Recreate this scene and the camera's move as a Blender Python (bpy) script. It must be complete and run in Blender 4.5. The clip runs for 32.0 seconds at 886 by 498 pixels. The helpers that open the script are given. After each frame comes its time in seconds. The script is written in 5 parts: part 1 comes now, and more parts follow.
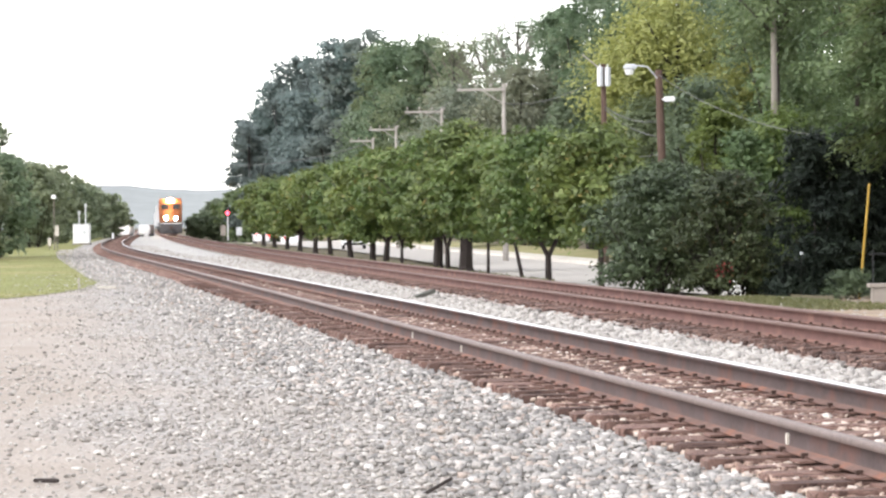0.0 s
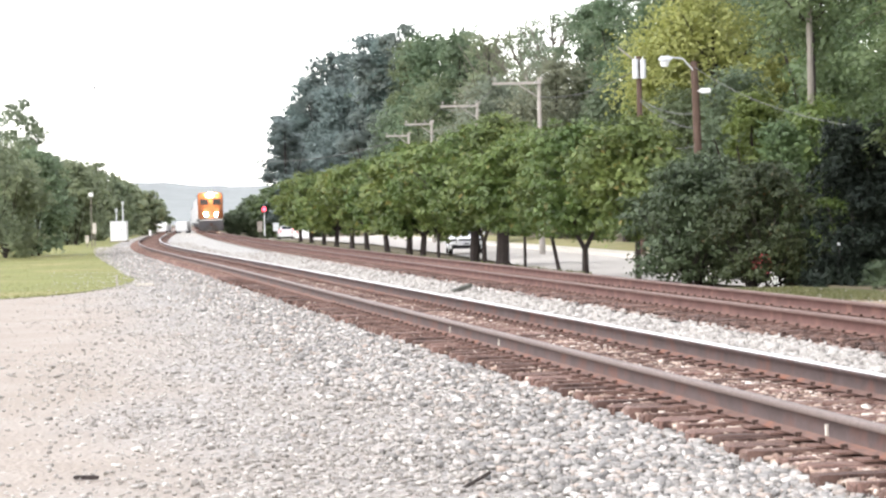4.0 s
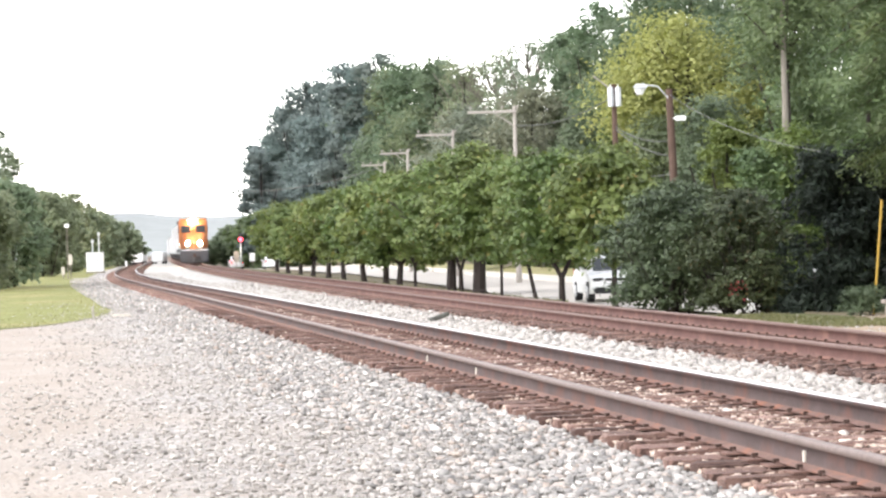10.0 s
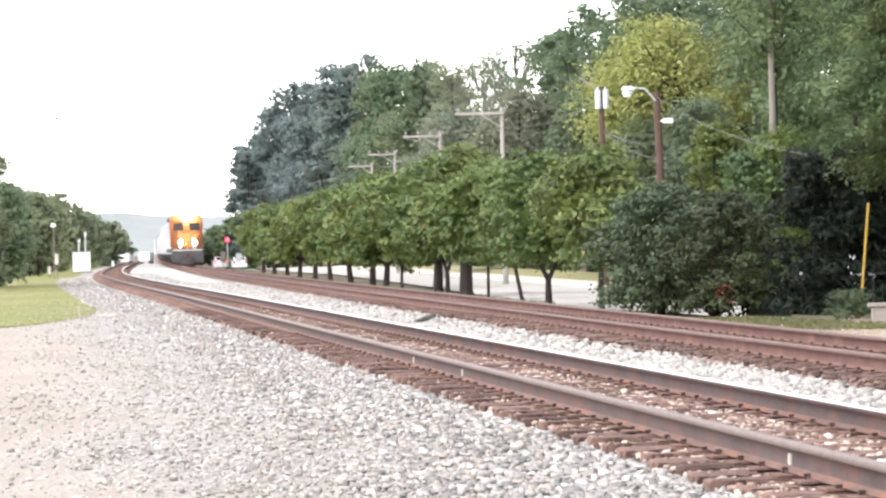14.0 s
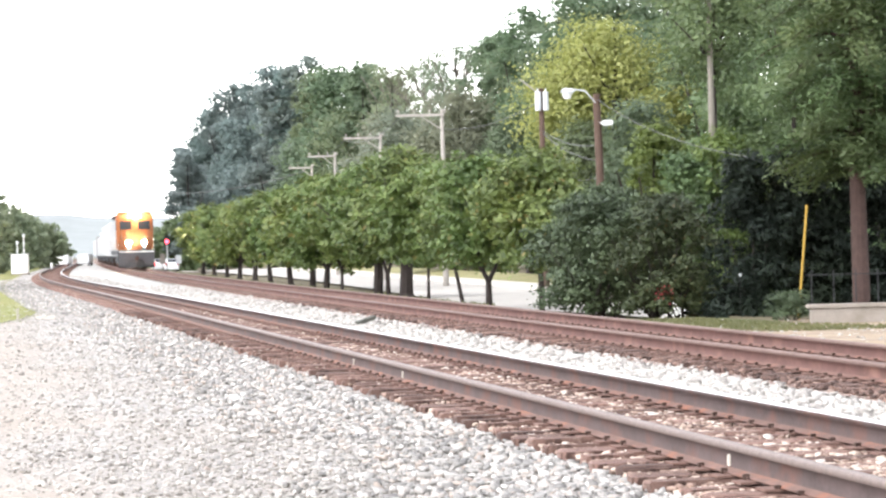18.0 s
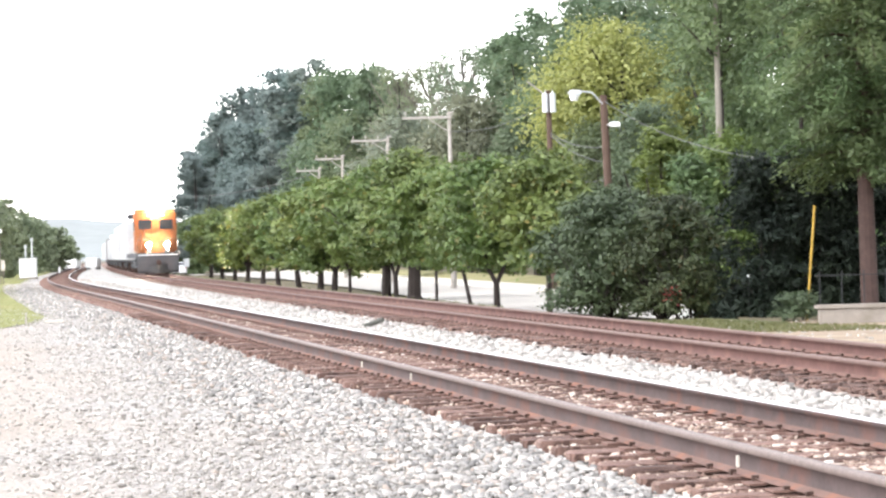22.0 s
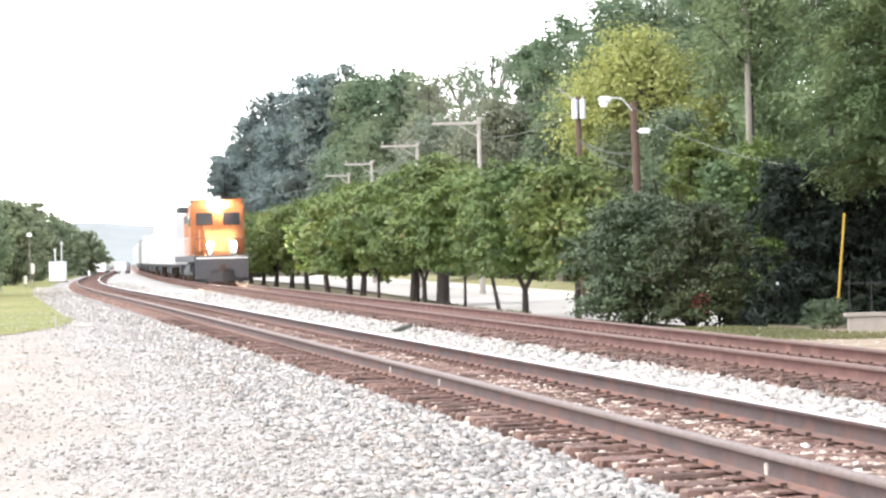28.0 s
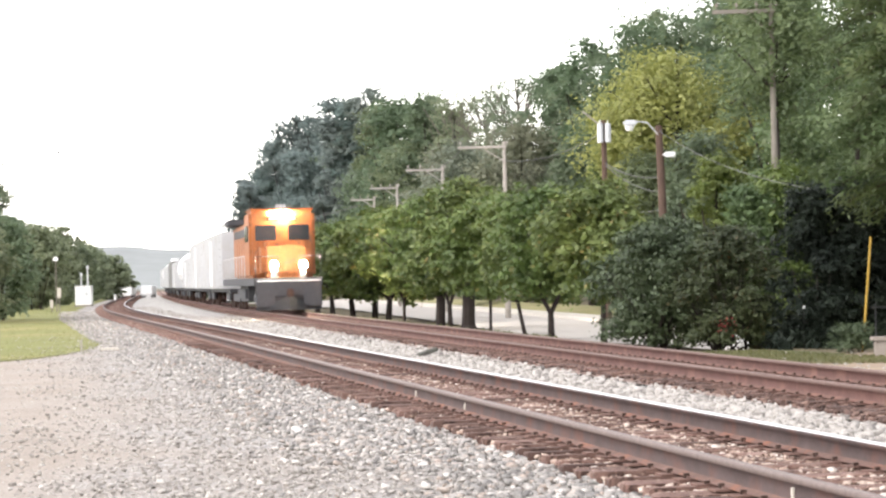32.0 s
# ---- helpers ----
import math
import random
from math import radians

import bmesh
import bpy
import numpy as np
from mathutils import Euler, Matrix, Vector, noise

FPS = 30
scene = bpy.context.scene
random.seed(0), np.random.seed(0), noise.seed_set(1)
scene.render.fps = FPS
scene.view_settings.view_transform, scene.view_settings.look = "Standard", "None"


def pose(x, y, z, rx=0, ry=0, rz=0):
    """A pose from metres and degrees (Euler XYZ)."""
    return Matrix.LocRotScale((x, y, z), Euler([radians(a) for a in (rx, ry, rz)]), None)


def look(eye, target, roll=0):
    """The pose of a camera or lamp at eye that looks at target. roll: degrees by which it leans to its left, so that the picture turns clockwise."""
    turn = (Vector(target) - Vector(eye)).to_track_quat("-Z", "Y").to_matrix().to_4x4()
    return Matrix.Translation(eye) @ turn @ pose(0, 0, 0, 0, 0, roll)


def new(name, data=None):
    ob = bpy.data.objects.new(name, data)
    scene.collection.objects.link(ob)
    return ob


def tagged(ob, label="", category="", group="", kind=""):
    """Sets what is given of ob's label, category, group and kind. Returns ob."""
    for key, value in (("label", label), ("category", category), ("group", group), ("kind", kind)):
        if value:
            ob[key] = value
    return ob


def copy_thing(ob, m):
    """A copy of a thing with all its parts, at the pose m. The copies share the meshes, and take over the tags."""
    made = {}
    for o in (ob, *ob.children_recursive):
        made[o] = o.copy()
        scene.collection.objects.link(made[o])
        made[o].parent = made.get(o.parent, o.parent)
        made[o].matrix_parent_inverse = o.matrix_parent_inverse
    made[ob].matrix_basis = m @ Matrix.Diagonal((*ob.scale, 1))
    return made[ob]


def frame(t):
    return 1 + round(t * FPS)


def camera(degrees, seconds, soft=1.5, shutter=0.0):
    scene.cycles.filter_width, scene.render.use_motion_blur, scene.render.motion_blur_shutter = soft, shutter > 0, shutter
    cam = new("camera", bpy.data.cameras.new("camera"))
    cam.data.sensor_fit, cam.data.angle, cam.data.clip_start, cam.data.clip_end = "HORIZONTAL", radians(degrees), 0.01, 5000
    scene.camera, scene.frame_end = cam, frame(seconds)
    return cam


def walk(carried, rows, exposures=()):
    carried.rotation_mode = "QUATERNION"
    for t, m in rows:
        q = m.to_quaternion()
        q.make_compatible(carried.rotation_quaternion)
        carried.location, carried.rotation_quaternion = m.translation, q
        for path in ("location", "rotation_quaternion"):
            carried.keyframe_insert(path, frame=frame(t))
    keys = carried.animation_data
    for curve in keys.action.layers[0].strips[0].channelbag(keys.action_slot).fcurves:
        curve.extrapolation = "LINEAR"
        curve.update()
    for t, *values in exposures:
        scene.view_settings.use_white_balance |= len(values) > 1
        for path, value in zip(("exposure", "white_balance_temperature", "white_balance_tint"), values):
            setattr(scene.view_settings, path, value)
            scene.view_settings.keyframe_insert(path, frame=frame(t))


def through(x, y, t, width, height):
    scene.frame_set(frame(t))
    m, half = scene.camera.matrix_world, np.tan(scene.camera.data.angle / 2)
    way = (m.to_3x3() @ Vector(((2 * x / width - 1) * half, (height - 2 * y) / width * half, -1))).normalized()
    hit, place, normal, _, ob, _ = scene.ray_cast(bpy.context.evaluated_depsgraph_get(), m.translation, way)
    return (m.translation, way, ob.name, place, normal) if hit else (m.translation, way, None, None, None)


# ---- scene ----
# The camera: held in the hand at one spot beside the line, with a long lens.
EYE = 1.55
cam = camera(22.2, 32.0, soft=2.4)
# seconds, turn to the left, tilt up, lean
ROWS = [
    (0, -0.009, -0.726, -0.758), (0.5, 0.668, -0.687, -0.961), (1, 1.190, -0.517, -1.028), (1.5, 0.583, -0.395, -1.252),
    (2, 0.269, -0.341, -1.406), (2.5, 0.104, -0.369, -1.875), (3, 0.477, -0.220, -2.031), (3.5, 0.229, -0.605, -1.767),
    (4, 0.924, -0.857, -1.296), (4.5, 1.176, -0.798, -1.263), (6.5, 0.934, -1.222, -0.578), (7, -0.449, -1.027, -1.328),
    (7.5, 1.248, -0.520, -1.838), (8, 0.268, -0.405, -1.718), (8.5, 0.739, -0.327, -1.621), (9, 0.856, -0.265, -1.676),
    (9.5, 0.542, -0.070, -1.736), (10, 0.311, -0.140, -1.661), (10.5, 0.567, -0.294, -1.222), (11, 0.532, -0.462, -0.921),
    (11.5, 0.315, -0.401, -0.699), (12, 1.186, -0.200, -1.107), (12.5, 1.001, -0.048, -1.485), (13, 0.639, -0.062, -1.041),
    (13.5, 0.384, -0.125, -1.370), (14, -0.025, -0.113, -1.390), (14.5, -0.530, -0.112, -1.476), (16.5, -1.006, -0.379, -1.590),
    (17, -1.320, -0.282, -1.385), (17.5, -1.272, -0.125, -1.327), (18, -1.541, -0.105, -1.410), (18.5, -1.509, -0.132, -1.366),
    (19, -1.542, 0.004, -1.621), (19.5, -1.110, -0.061, -1.227), (20, -1.047, -0.033, -1.320), (20.5, -0.872, -0.152, -1.656),
    (21, -1.271, -0.074, -1.707), (21.5, -1.366, -0.296, -1.665), (22, -1.346, -0.042, -1.660), (22.5, -1.515, -0.104, -1.823),
    (23, -1.371, 0.107, -1.874), (23.5, -1.491, 0.024, -1.824), (24, -1.735, -0.057, -1.316), (24.5, -1.659, 0.206, -1.338),
    (25, -1.492, 0.206, -1.705), (25.5, -1.315, 0.186, -1.652), (27.5, -0.602, 0.113, -1.510), (28, -0.617, 0.120, -1.354),
    (28.5, -0.616, 0.138, -1.158), (29, -0.272, 0.269, -1.249), (29.5, 0.339, 0.378, -1.548), (30, -0.084, 0.407, -1.851),
    (30.5, -0.370, 0.236, -1.538), (31, -0.247, 0.422, -1.320), (31.5, 0.122, 0.610, -1.274), (32, 0.014, 0.742, -1.388),
]
walk(cam, [(t, pose(0, 0, EYE, 0, 0, yaw) @ pose(0, 0, 0, tilt, 0, 0) @ pose(0, 0, 0, 0, -lean, 0) @ pose(0, 0, 0, 90, 0, 0))
           for t, yaw, tilt, lean in ROWS],
     exposures=[(0.0, 0.29, 6350, 13), (2.0, 0.46, 6350, 13), (3.0, 0.51, 6350, 13), (4.0, 0.43, 6350, 13), (6.2, 0.44, 6400, 13), (7.0, 0.32, 6400, 13), (9.0, 0.54, 6400, 13), (14.0, 0.56, 6350, 13), (18.0, 0.70, 6250, 12), (26.0, 0.72, 6250, 12), (29.0, 0.66, 6250, 12), (30.0, 0.46, 6350, 13), (31.0, 0.45, 6450, 13), (32.0, 0.31, 6550, 14)])

# ---- light: a bright veiled sky, the sun behind thin cloud to the left and a little behind
SUN_AZ, SUN_EL = -122.0, 42.0      # degrees to the right of straight ahead, degrees up
world = bpy.data.worlds.new("sky")
scene.world = world
world.use_nodes = True
wn = world.node_tree
sky = wn.nodes.new("ShaderNodeTexSky")
sky.sky_type, sky.sun_disc = "NISHITA", False
sky.sun_elevation, sky.sun_rotation = radians(SUN_EL), radians(SUN_AZ)
sky.air_density, sky.dust_density, sky.ozone_density = 1.6, 0.6, 1.0
wn.nodes["Background"].inputs["Strength"].default_value = 0.15
veil = wn.nodes.new("ShaderNodeHueSaturation")      # thin cloud takes most of the blue out of the sky
veil.inputs["Saturation"].default_value, veil.inputs["Value"].default_value = 0.16, 2.6
wn.links.new(sky.outputs[0], veil.inputs["Color"])
wn.links.new(veil.outputs[0], wn.nodes["Background"].inputs["Color"])
sun = new("sun", bpy.data.lights.new("sun", "SUN"))
sun.data.energy, sun.data.angle, sun.data.color = 1.7, radians(70), (1.0, 0.96, 0.9)
sx, sy = math.sin(radians(SUN_AZ)) * math.cos(radians(SUN_EL)), math.cos(radians(SUN_AZ)) * math.cos(radians(SUN_EL))
sun.matrix_world = look((sx * 50, sy * 50, math.sin(radians(SUN_EL)) * 50), (0, 0, 0))


# ---- materials
def material(name, rough=0.8, metal=0.0, spec=0.3):
    m = bpy.data.materials.new(name)
    m.use_nodes = True
    p = m.node_tree.nodes["Principled BSDF"]
    p.inputs["Roughness"].default_value, p.inputs["Metallic"].default_value = rough, metal
    p.inputs["Specular IOR Level"].default_value = spec
    return m, m.node_tree, p


def ramp_of(nt, fac, stops, mode="LINEAR"):
    r = nt.nodes.new("ShaderNodeValToRGB")
    r.color_ramp.interpolation = mode
    while len(r.color_ramp.elements) < len(stops):
        r.color_ramp.elements.new(0.5)
    for e, (at, col) in zip(r.color_ramp.elements, stops):
        e.position, e.color = at, (*col, 1)
    nt.links.new(fac, r.inputs["Fac"])
    return r.outputs["Color"]


def noise_of(nt, scale, detail=4.0, coords="Object", rough=0.6):
    tc = nt.nodes.new("ShaderNodeTexCoord")
    n = nt.nodes.new("ShaderNodeTexNoise")
    n.inputs["Scale"].default_value, n.inputs["Detail"].default_value = scale, detail
    n.inputs["Roughness"].default_value = rough
    nt.links.new(tc.outputs[coords], n.inputs["Vector"])
    return n.outputs["Fac"]


def blend(nt, fac, a, b, mode="MIX"):
    x = nt.nodes.new("ShaderNodeMix")
    x.data_type, x.blend_type = "RGBA", mode
    for value, slot in ((fac, 0), (a, 6), (b, 7)):
        if isinstance(value, (int, float)):
            x.inputs[slot].default_value = value
        elif isinstance(value, tuple):
            x.inputs[slot].default_value = (*value, 1)
        else:
            nt.links.new(value, x.inputs[slot])
    return x.outputs[2]


def bump_of(nt, p, height, strength=0.5, distance=0.02):
    b = nt.nodes.new("ShaderNodeBump")
    b.inputs["Strength"].default_value, b.inputs["Distance"].default_value = strength, distance
    nt.links.new(height, b.inputs["Height"])
    nt.links.new(b.outputs["Normal"], p.inputs["Normal"])


def plain(name, col, rough=0.6, metal=0.0, vary=0.18, scale=6.0, bump=0.0, dirt=None):
    """One paint or stuff, mottled at two scales, with an optional dirt colour in blotches."""
    m, nt, p = material(name, rough, metal)
    dark, light = tuple(c * (1 - vary) for c in col), tuple(min(1, c * (1 + vary)) for c in col)
    c = ramp_of(nt, noise_of(nt, scale, 6), [(0.3, dark), (0.7, light)])
    c = blend(nt, 0.35, c, ramp_of(nt, noise_of(nt, scale * 9, 3), [(0.3, dark), (0.7, light)]))
    if dirt:
        f = ramp_of(nt, noise_of(nt, scale * 0.7, 5), [(0.5, (0, 0, 0)), (0.72, (1, 1, 1))])
        c = blend(nt, f, c, dirt)
    nt.links.new(c, p.inputs["Base Color"])
    if bump:
        bump_of(nt, p, noise_of(nt, scale * 8, 4), bump, 0.01)
    return m


def stone_mat(name, stops, rough=0.85):
    """Loose stones: each takes its own colour."""
    m, nt, p = material(name, rough)
    g = nt.nodes.new("ShaderNodeNewGeometry")
    c = ramp_of(nt, g.outputs["Random Per Island"], stops)
    c = blend(nt, 0.3, c, ramp_of(nt, noise_of(nt, 40, 3), [(0.3, (0.2, 0.19, 0.18)), (0.7, (0.6, 0.58, 0.55))]), "OVERLAY")
    nt.links.new(c, p.inputs["Base Color"])
    bump_of(nt, p, noise_of(nt, 90, 3), 0.4, 0.004)
    return m


def gravel_mat(name, cell, stops, patch, patch_scale=0.35, bump=0.8):
    """A bed of stones too small or too far to lay singly: cells with colours of their own, over patches of fines."""
    m, nt, p = material(name, 0.9)
    tc = nt.nodes.new("ShaderNodeTexCoord")
    v = nt.nodes.new("ShaderNodeTexVoronoi")
    v.inputs["Scale"].default_value = 1 / cell
    nt.links.new(tc.outputs["Object"], v.inputs["Vector"])
    sep = nt.nodes.new("ShaderNodeSeparateColor")
    nt.links.new(v.outputs["Color"], sep.inputs[0])
    c = ramp_of(nt, sep.outputs[0], stops)
    f = ramp_of(nt, noise_of(nt, patch_scale, 5), [(0.42, (0, 0, 0)), (0.62, (1, 1, 1))])
    c = blend(nt, f, c, blend(nt, 0.55, c, patch))
    nt.links.new(c, p.inputs["Base Color"])
    inv = nt.nodes.new("ShaderNodeMath")
    inv.operation = "SUBTRACT"
    inv.inputs[0].default_value = 1.0
    nt.links.new(v.outputs["Distance"], inv.inputs[1])
    bump_of(nt, p, inv.outputs[0], bump, cell * 0.6)
    return m


def yard_mat(name):
    """Crushed stone beside the track that gives way to trodden sandy fines further off."""
    m = gravel_mat(name, 0.05, SHADED_BED_GREYS, (0.3, 0.27, 0.24))
    nt = m.node_tree
    p = nt.nodes["Principled BSDF"]
    stone = p.inputs["Base Color"].links[0].from_socket
    at = nt.nodes.new("ShaderNodeAttribute")
    at.attribute_name = "fines"
    sand = ramp_of(nt, noise_of(nt, 0.6, 7), [(0.3, (0.27, 0.222, 0.178)), (0.5, (0.335, 0.285, 0.238)), (0.72, (0.385, 0.34, 0.298))])
    sand = blend(nt, 0.4, sand, ramp_of(nt, noise_of(nt, 30, 4), [(0.35, (0.15, 0.125, 0.105)), (0.6, (0.38, 0.33, 0.285))]))
    nt.links.new(blend(nt, at.outputs["Fac"], stone, sand), p.inputs["Base Color"])
    return m


def leaf_mat(name, deep, mid, light, shine=0.5, through=0.42, tip=None):
    """Leaves: each its own green, drifting from bough to bough, and letting some light through."""
    m, nt, p = material(name, 0.52, 0, shine)
    deep, mid, light = [(0.96 * r, g, 1.14 * b) for r, g, b in (deep, mid, light)]
    near = [tuple(0.5 * a + 0.5 * b for a, b in zip(mid, c)) for c in (deep, light)]
    g = nt.nodes.new("ShaderNodeNewGeometry")
    c = ramp_of(nt, g.outputs["Random Per Island"], [(0.0, near[0]), (0.5, mid), (0.96, near[1]), (1.0, tip or near[1])])
    drift = ramp_of(nt, noise_of(nt, 0.55, 4), [(0.35, tuple(0.9 * v for v in deep)), (0.65, light)])
    c = blend(nt, 0.45, c, drift)
    oi = nt.nodes.new("ShaderNodeObjectInfo")
    tint = ramp_of(nt, oi.outputs["Random"], [(0.0, (0.86, 0.97, 0.9)), (0.5, (1, 1, 1)), (1.0, (1.08, 1.03, 0.9))])
    c = blend(nt, 1.0, c, tint, "MULTIPLY")
    nt.links.new(c, p.inputs["Base Color"])
    t = nt.nodes.new("ShaderNodeBsdfTranslucent")
    nt.links.new(c, t.inputs["Color"])
    mix = nt.nodes.new("ShaderNodeMixShader")
    mix.inputs[0].default_value = through
    nt.links.new(p.outputs[0], mix.inputs[1])
    nt.links.new(t.outputs[0], mix.inputs[2])
    nt.links.new(mix.outputs[0], nt.nodes["Material Output"].inputs["Surface"])
    return m


def glow_mat(name, col, strength):
    m, nt, p = material(name, 0.3)
    p.inputs["Base Color"].default_value = (*col, 1)
    p.inputs["Emission Color"].default_value = (*col, 1)
    p.inputs["Emission Strength"].default_value = strength
    return m


GREYS = [(0.0, (0.18, 0.17, 0.16)), (0.15, (0.25, 0.24, 0.228)), (0.4, (0.325, 0.308, 0.288)), (0.65, (0.395, 0.37, 0.345)), (0.8, (0.37, 0.305, 0.26)), (0.9, (0.51, 0.485, 0.455)), (1.0, (0.63, 0.605, 0.57))]
# Greys for the flat sheet, scaled down for shade between loose stones.
SHADED_BED_GREYS = [(at, tuple(0.88 * c for c in col)) for at, col in GREYS]
WHITES = [(0.0, (0.2, 0.183, 0.168)), (0.3, (0.385, 0.36, 0.33)), (1.0, (0.5, 0.472, 0.437))]
BROWNS = [(0.0, (0.065, 0.04, 0.034)), (0.35, (0.165, 0.098, 0.077)), (0.65, (0.27, 0.172, 0.135)), (0.88, (0.4, 0.295, 0.228)), (1.0, (0.56, 0.485, 0.415))]
M_STONE = stone_mat("grey_ballast_stone", GREYS)
M_PALE_STONE = stone_mat("pale_dusty_stone", [(0.0, (0.2, 0.182, 0.163)), (0.2, (0.31, 0.286, 0.26)), (0.75, (0.41, 0.382, 0.35)), (1.0, (0.55, 0.522, 0.485))])
M_WHITE_STONE = stone_mat("white_ballast_stone", WHITES)
M_BED_STONE = stone_mat("stained_ballast_stone", [(0.0, (0.1, 0.064, 0.052)), (0.25, (0.24, 0.16, 0.128)), (0.6, (0.39, 0.285, 0.23)), (0.86, (0.53, 0.435, 0.36)), (1.0, (0.68, 0.62, 0.56))])
M_DARK_STONE = stone_mat("dark_brown_ballast_stone", [(0.0, (0.05, 0.033, 0.028)), (0.5, (0.13, 0.082, 0.068)), (1.0, (0.27, 0.18, 0.145))])
M_YARD = yard_mat("trackside_gravel")
# The white sheet is scaled down likewise, shade between stones included.
M_WHITE_BED = gravel_mat("white_gravel", 0.08, [(at, tuple(0.85 * c for c in col)) for at, col in WHITES], (0.45, 0.44, 0.41))
M_BROWN_BED = gravel_mat("rusty_gravel", 0.06, BROWNS, (0.21, 0.145, 0.122))
M_ROAD = plain("pale_concrete_road", (0.4, 0.368, 0.33), 0.85, vary=0.08, scale=0.8, bump=0.2)
M_KERB = plain("kerb_concrete", (0.5, 0.46, 0.4), 0.9, vary=0.15, scale=2)
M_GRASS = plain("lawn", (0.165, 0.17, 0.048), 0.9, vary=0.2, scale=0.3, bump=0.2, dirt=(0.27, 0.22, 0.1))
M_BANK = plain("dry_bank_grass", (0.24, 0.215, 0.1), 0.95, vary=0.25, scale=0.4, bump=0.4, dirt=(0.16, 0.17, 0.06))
M_BLADES = leaf_mat("grass_blades", (0.155, 0.165, 0.046), (0.195, 0.2, 0.062), (0.26, 0.24, 0.09))
# Verge ground and blades darker than the lawn: hedge shade is in both colours.
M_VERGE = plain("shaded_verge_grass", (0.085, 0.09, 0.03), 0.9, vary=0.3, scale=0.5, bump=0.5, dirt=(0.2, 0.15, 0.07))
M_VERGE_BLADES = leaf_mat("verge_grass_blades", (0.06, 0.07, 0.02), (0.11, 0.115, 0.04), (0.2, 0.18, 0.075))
M_EARTH = plain("leaf_litter_earth", (0.12, 0.1, 0.06), 0.95, vary=0.3, scale=0.5, bump=0.4)
M_DRY = plain("dry_sandy_ground", (0.25, 0.188, 0.13), 0.95, vary=0.28, scale=1.2, bump=0.5, dirt=(0.33, 0.28, 0.22))
M_RAIL = plain("rusted_rail_steel", (0.074, 0.053, 0.05), 0.9, 0.0, vary=0.3, scale=3.0, dirt=(0.115, 0.055, 0.041))
# Steel polished by wheels; its extra-pale base also stands for reflected sky.
M_SHINE = plain("polished_rail_head", (0.62, 0.6, 0.585), 0.45, 0.6, vary=0.08, scale=8)
M_HEAD = plain("worn_rail_head", (0.185, 0.145, 0.13), 0.6, 0.2, vary=0.3, scale=22, bump=0.3)
M_RAIL_DULL = plain("rusted_rail_head", (0.15, 0.098, 0.084), 0.7, 0.1, vary=0.2, scale=8)
M_RAIL_FAR = plain("brown_rail_steel", (0.095, 0.047, 0.04), 0.85, 0.0, vary=0.3, scale=3.0, dirt=(0.17, 0.09, 0.07))
M_FOOT = plain("rusted_rail_foot", (0.135, 0.083, 0.068), 0.9, vary=0.3, scale=4.0, dirt=(0.24, 0.1, 0.06))
M_FOOT_FAR = plain("brown_rail_foot", (0.13, 0.075, 0.06), 0.9, vary=0.3, scale=4.0, dirt=(0.2, 0.1, 0.075))


def tie_mat(name):
    """Old creosoted timber: every tie bleached by its own amount, split along the grain."""
    m = plain(name, (0.155, 0.096, 0.078), 0.92, vary=0.5, scale=5.0, bump=0.8, dirt=(0.3, 0.21, 0.175))
    nt = m.node_tree
    p = nt.nodes["Principled BSDF"]
    c = p.inputs["Base Color"].links[0].from_socket
    oi = nt.nodes.new("ShaderNodeObjectInfo")
    tone = ramp_of(nt, oi.outputs["Random"], [(0.0, (0.45, 0.42, 0.42)), (0.5, (0.95, 0.92, 0.9)), (1.0, (1.35, 1.3, 1.3))])
    wv = nt.nodes.new("ShaderNodeTexWave")
    tc = nt.nodes.new("ShaderNodeTexCoord")
    wv.bands_direction = "Y"
    wv.inputs["Scale"].default_value, wv.inputs["Distortion"].default_value = 14.0, 6.0
    nt.links.new(tc.outputs["Object"], wv.inputs["Vector"])
    grain = ramp_of(nt, wv.outputs["Fac"], [(0.0, (0.4, 0.38, 0.37)), (0.35, (1, 1, 1))])
    c = blend(nt, 1.0, blend(nt, 0.8, c, tone, "MULTIPLY"), grain, "MULTIPLY")
    nt.links.new(c, p.inputs["Base Color"])
    return m


M_TIE = tie_mat("weathered_tie_wood")
M_PLATE = plain("rusted_tie_plate", (0.17, 0.1, 0.08), 0.85, 0.1, vary=0.3, dirt=(0.08, 0.05, 0.04))
M_IRON = plain("rusted_iron", (0.08, 0.05, 0.04), 0.8, 0.3, vary=0.3)
M_BARK = plain("bark", (0.036, 0.028, 0.025), 0.95, vary=0.35, scale=4, bump=0.8)
M_TIMBER = plain("grey_green_timber", (0.1, 0.098, 0.082), 0.95, vary=0.3, scale=6, bump=0.5)
M_TWIG = plain("grey_twigs", (0.17, 0.15, 0.13), 0.95, vary=0.2, scale=2)
M_PINE_BARK = plain("reddish_pine_bark", (0.055, 0.034, 0.029), 0.95, vary=0.4, scale=5, bump=0.9)
M_POLE_GREY = plain("weathered_pole_wood", (0.34, 0.31, 0.28), 0.9, vary=0.2, scale=3, bump=0.3)
M_POLE_OLD = plain("old_pole_wood", (0.2, 0.178, 0.15), 0.9, vary=0.2, scale=3, bump=0.3)
M_POLE_BROWN = plain("creosoted_pole_wood", (0.088, 0.056, 0.042), 0.85, vary=0.25, scale=3, bump=0.3)
M_STEEL = plain("galvanised_steel", (0.55, 0.56, 0.57), 0.45, 0.6, vary=0.1)
M_WHITE = plain("white_paint", (0.8, 0.8, 0.79), 0.5, vary=0.05, dirt=(0.6, 0.58, 0.54))
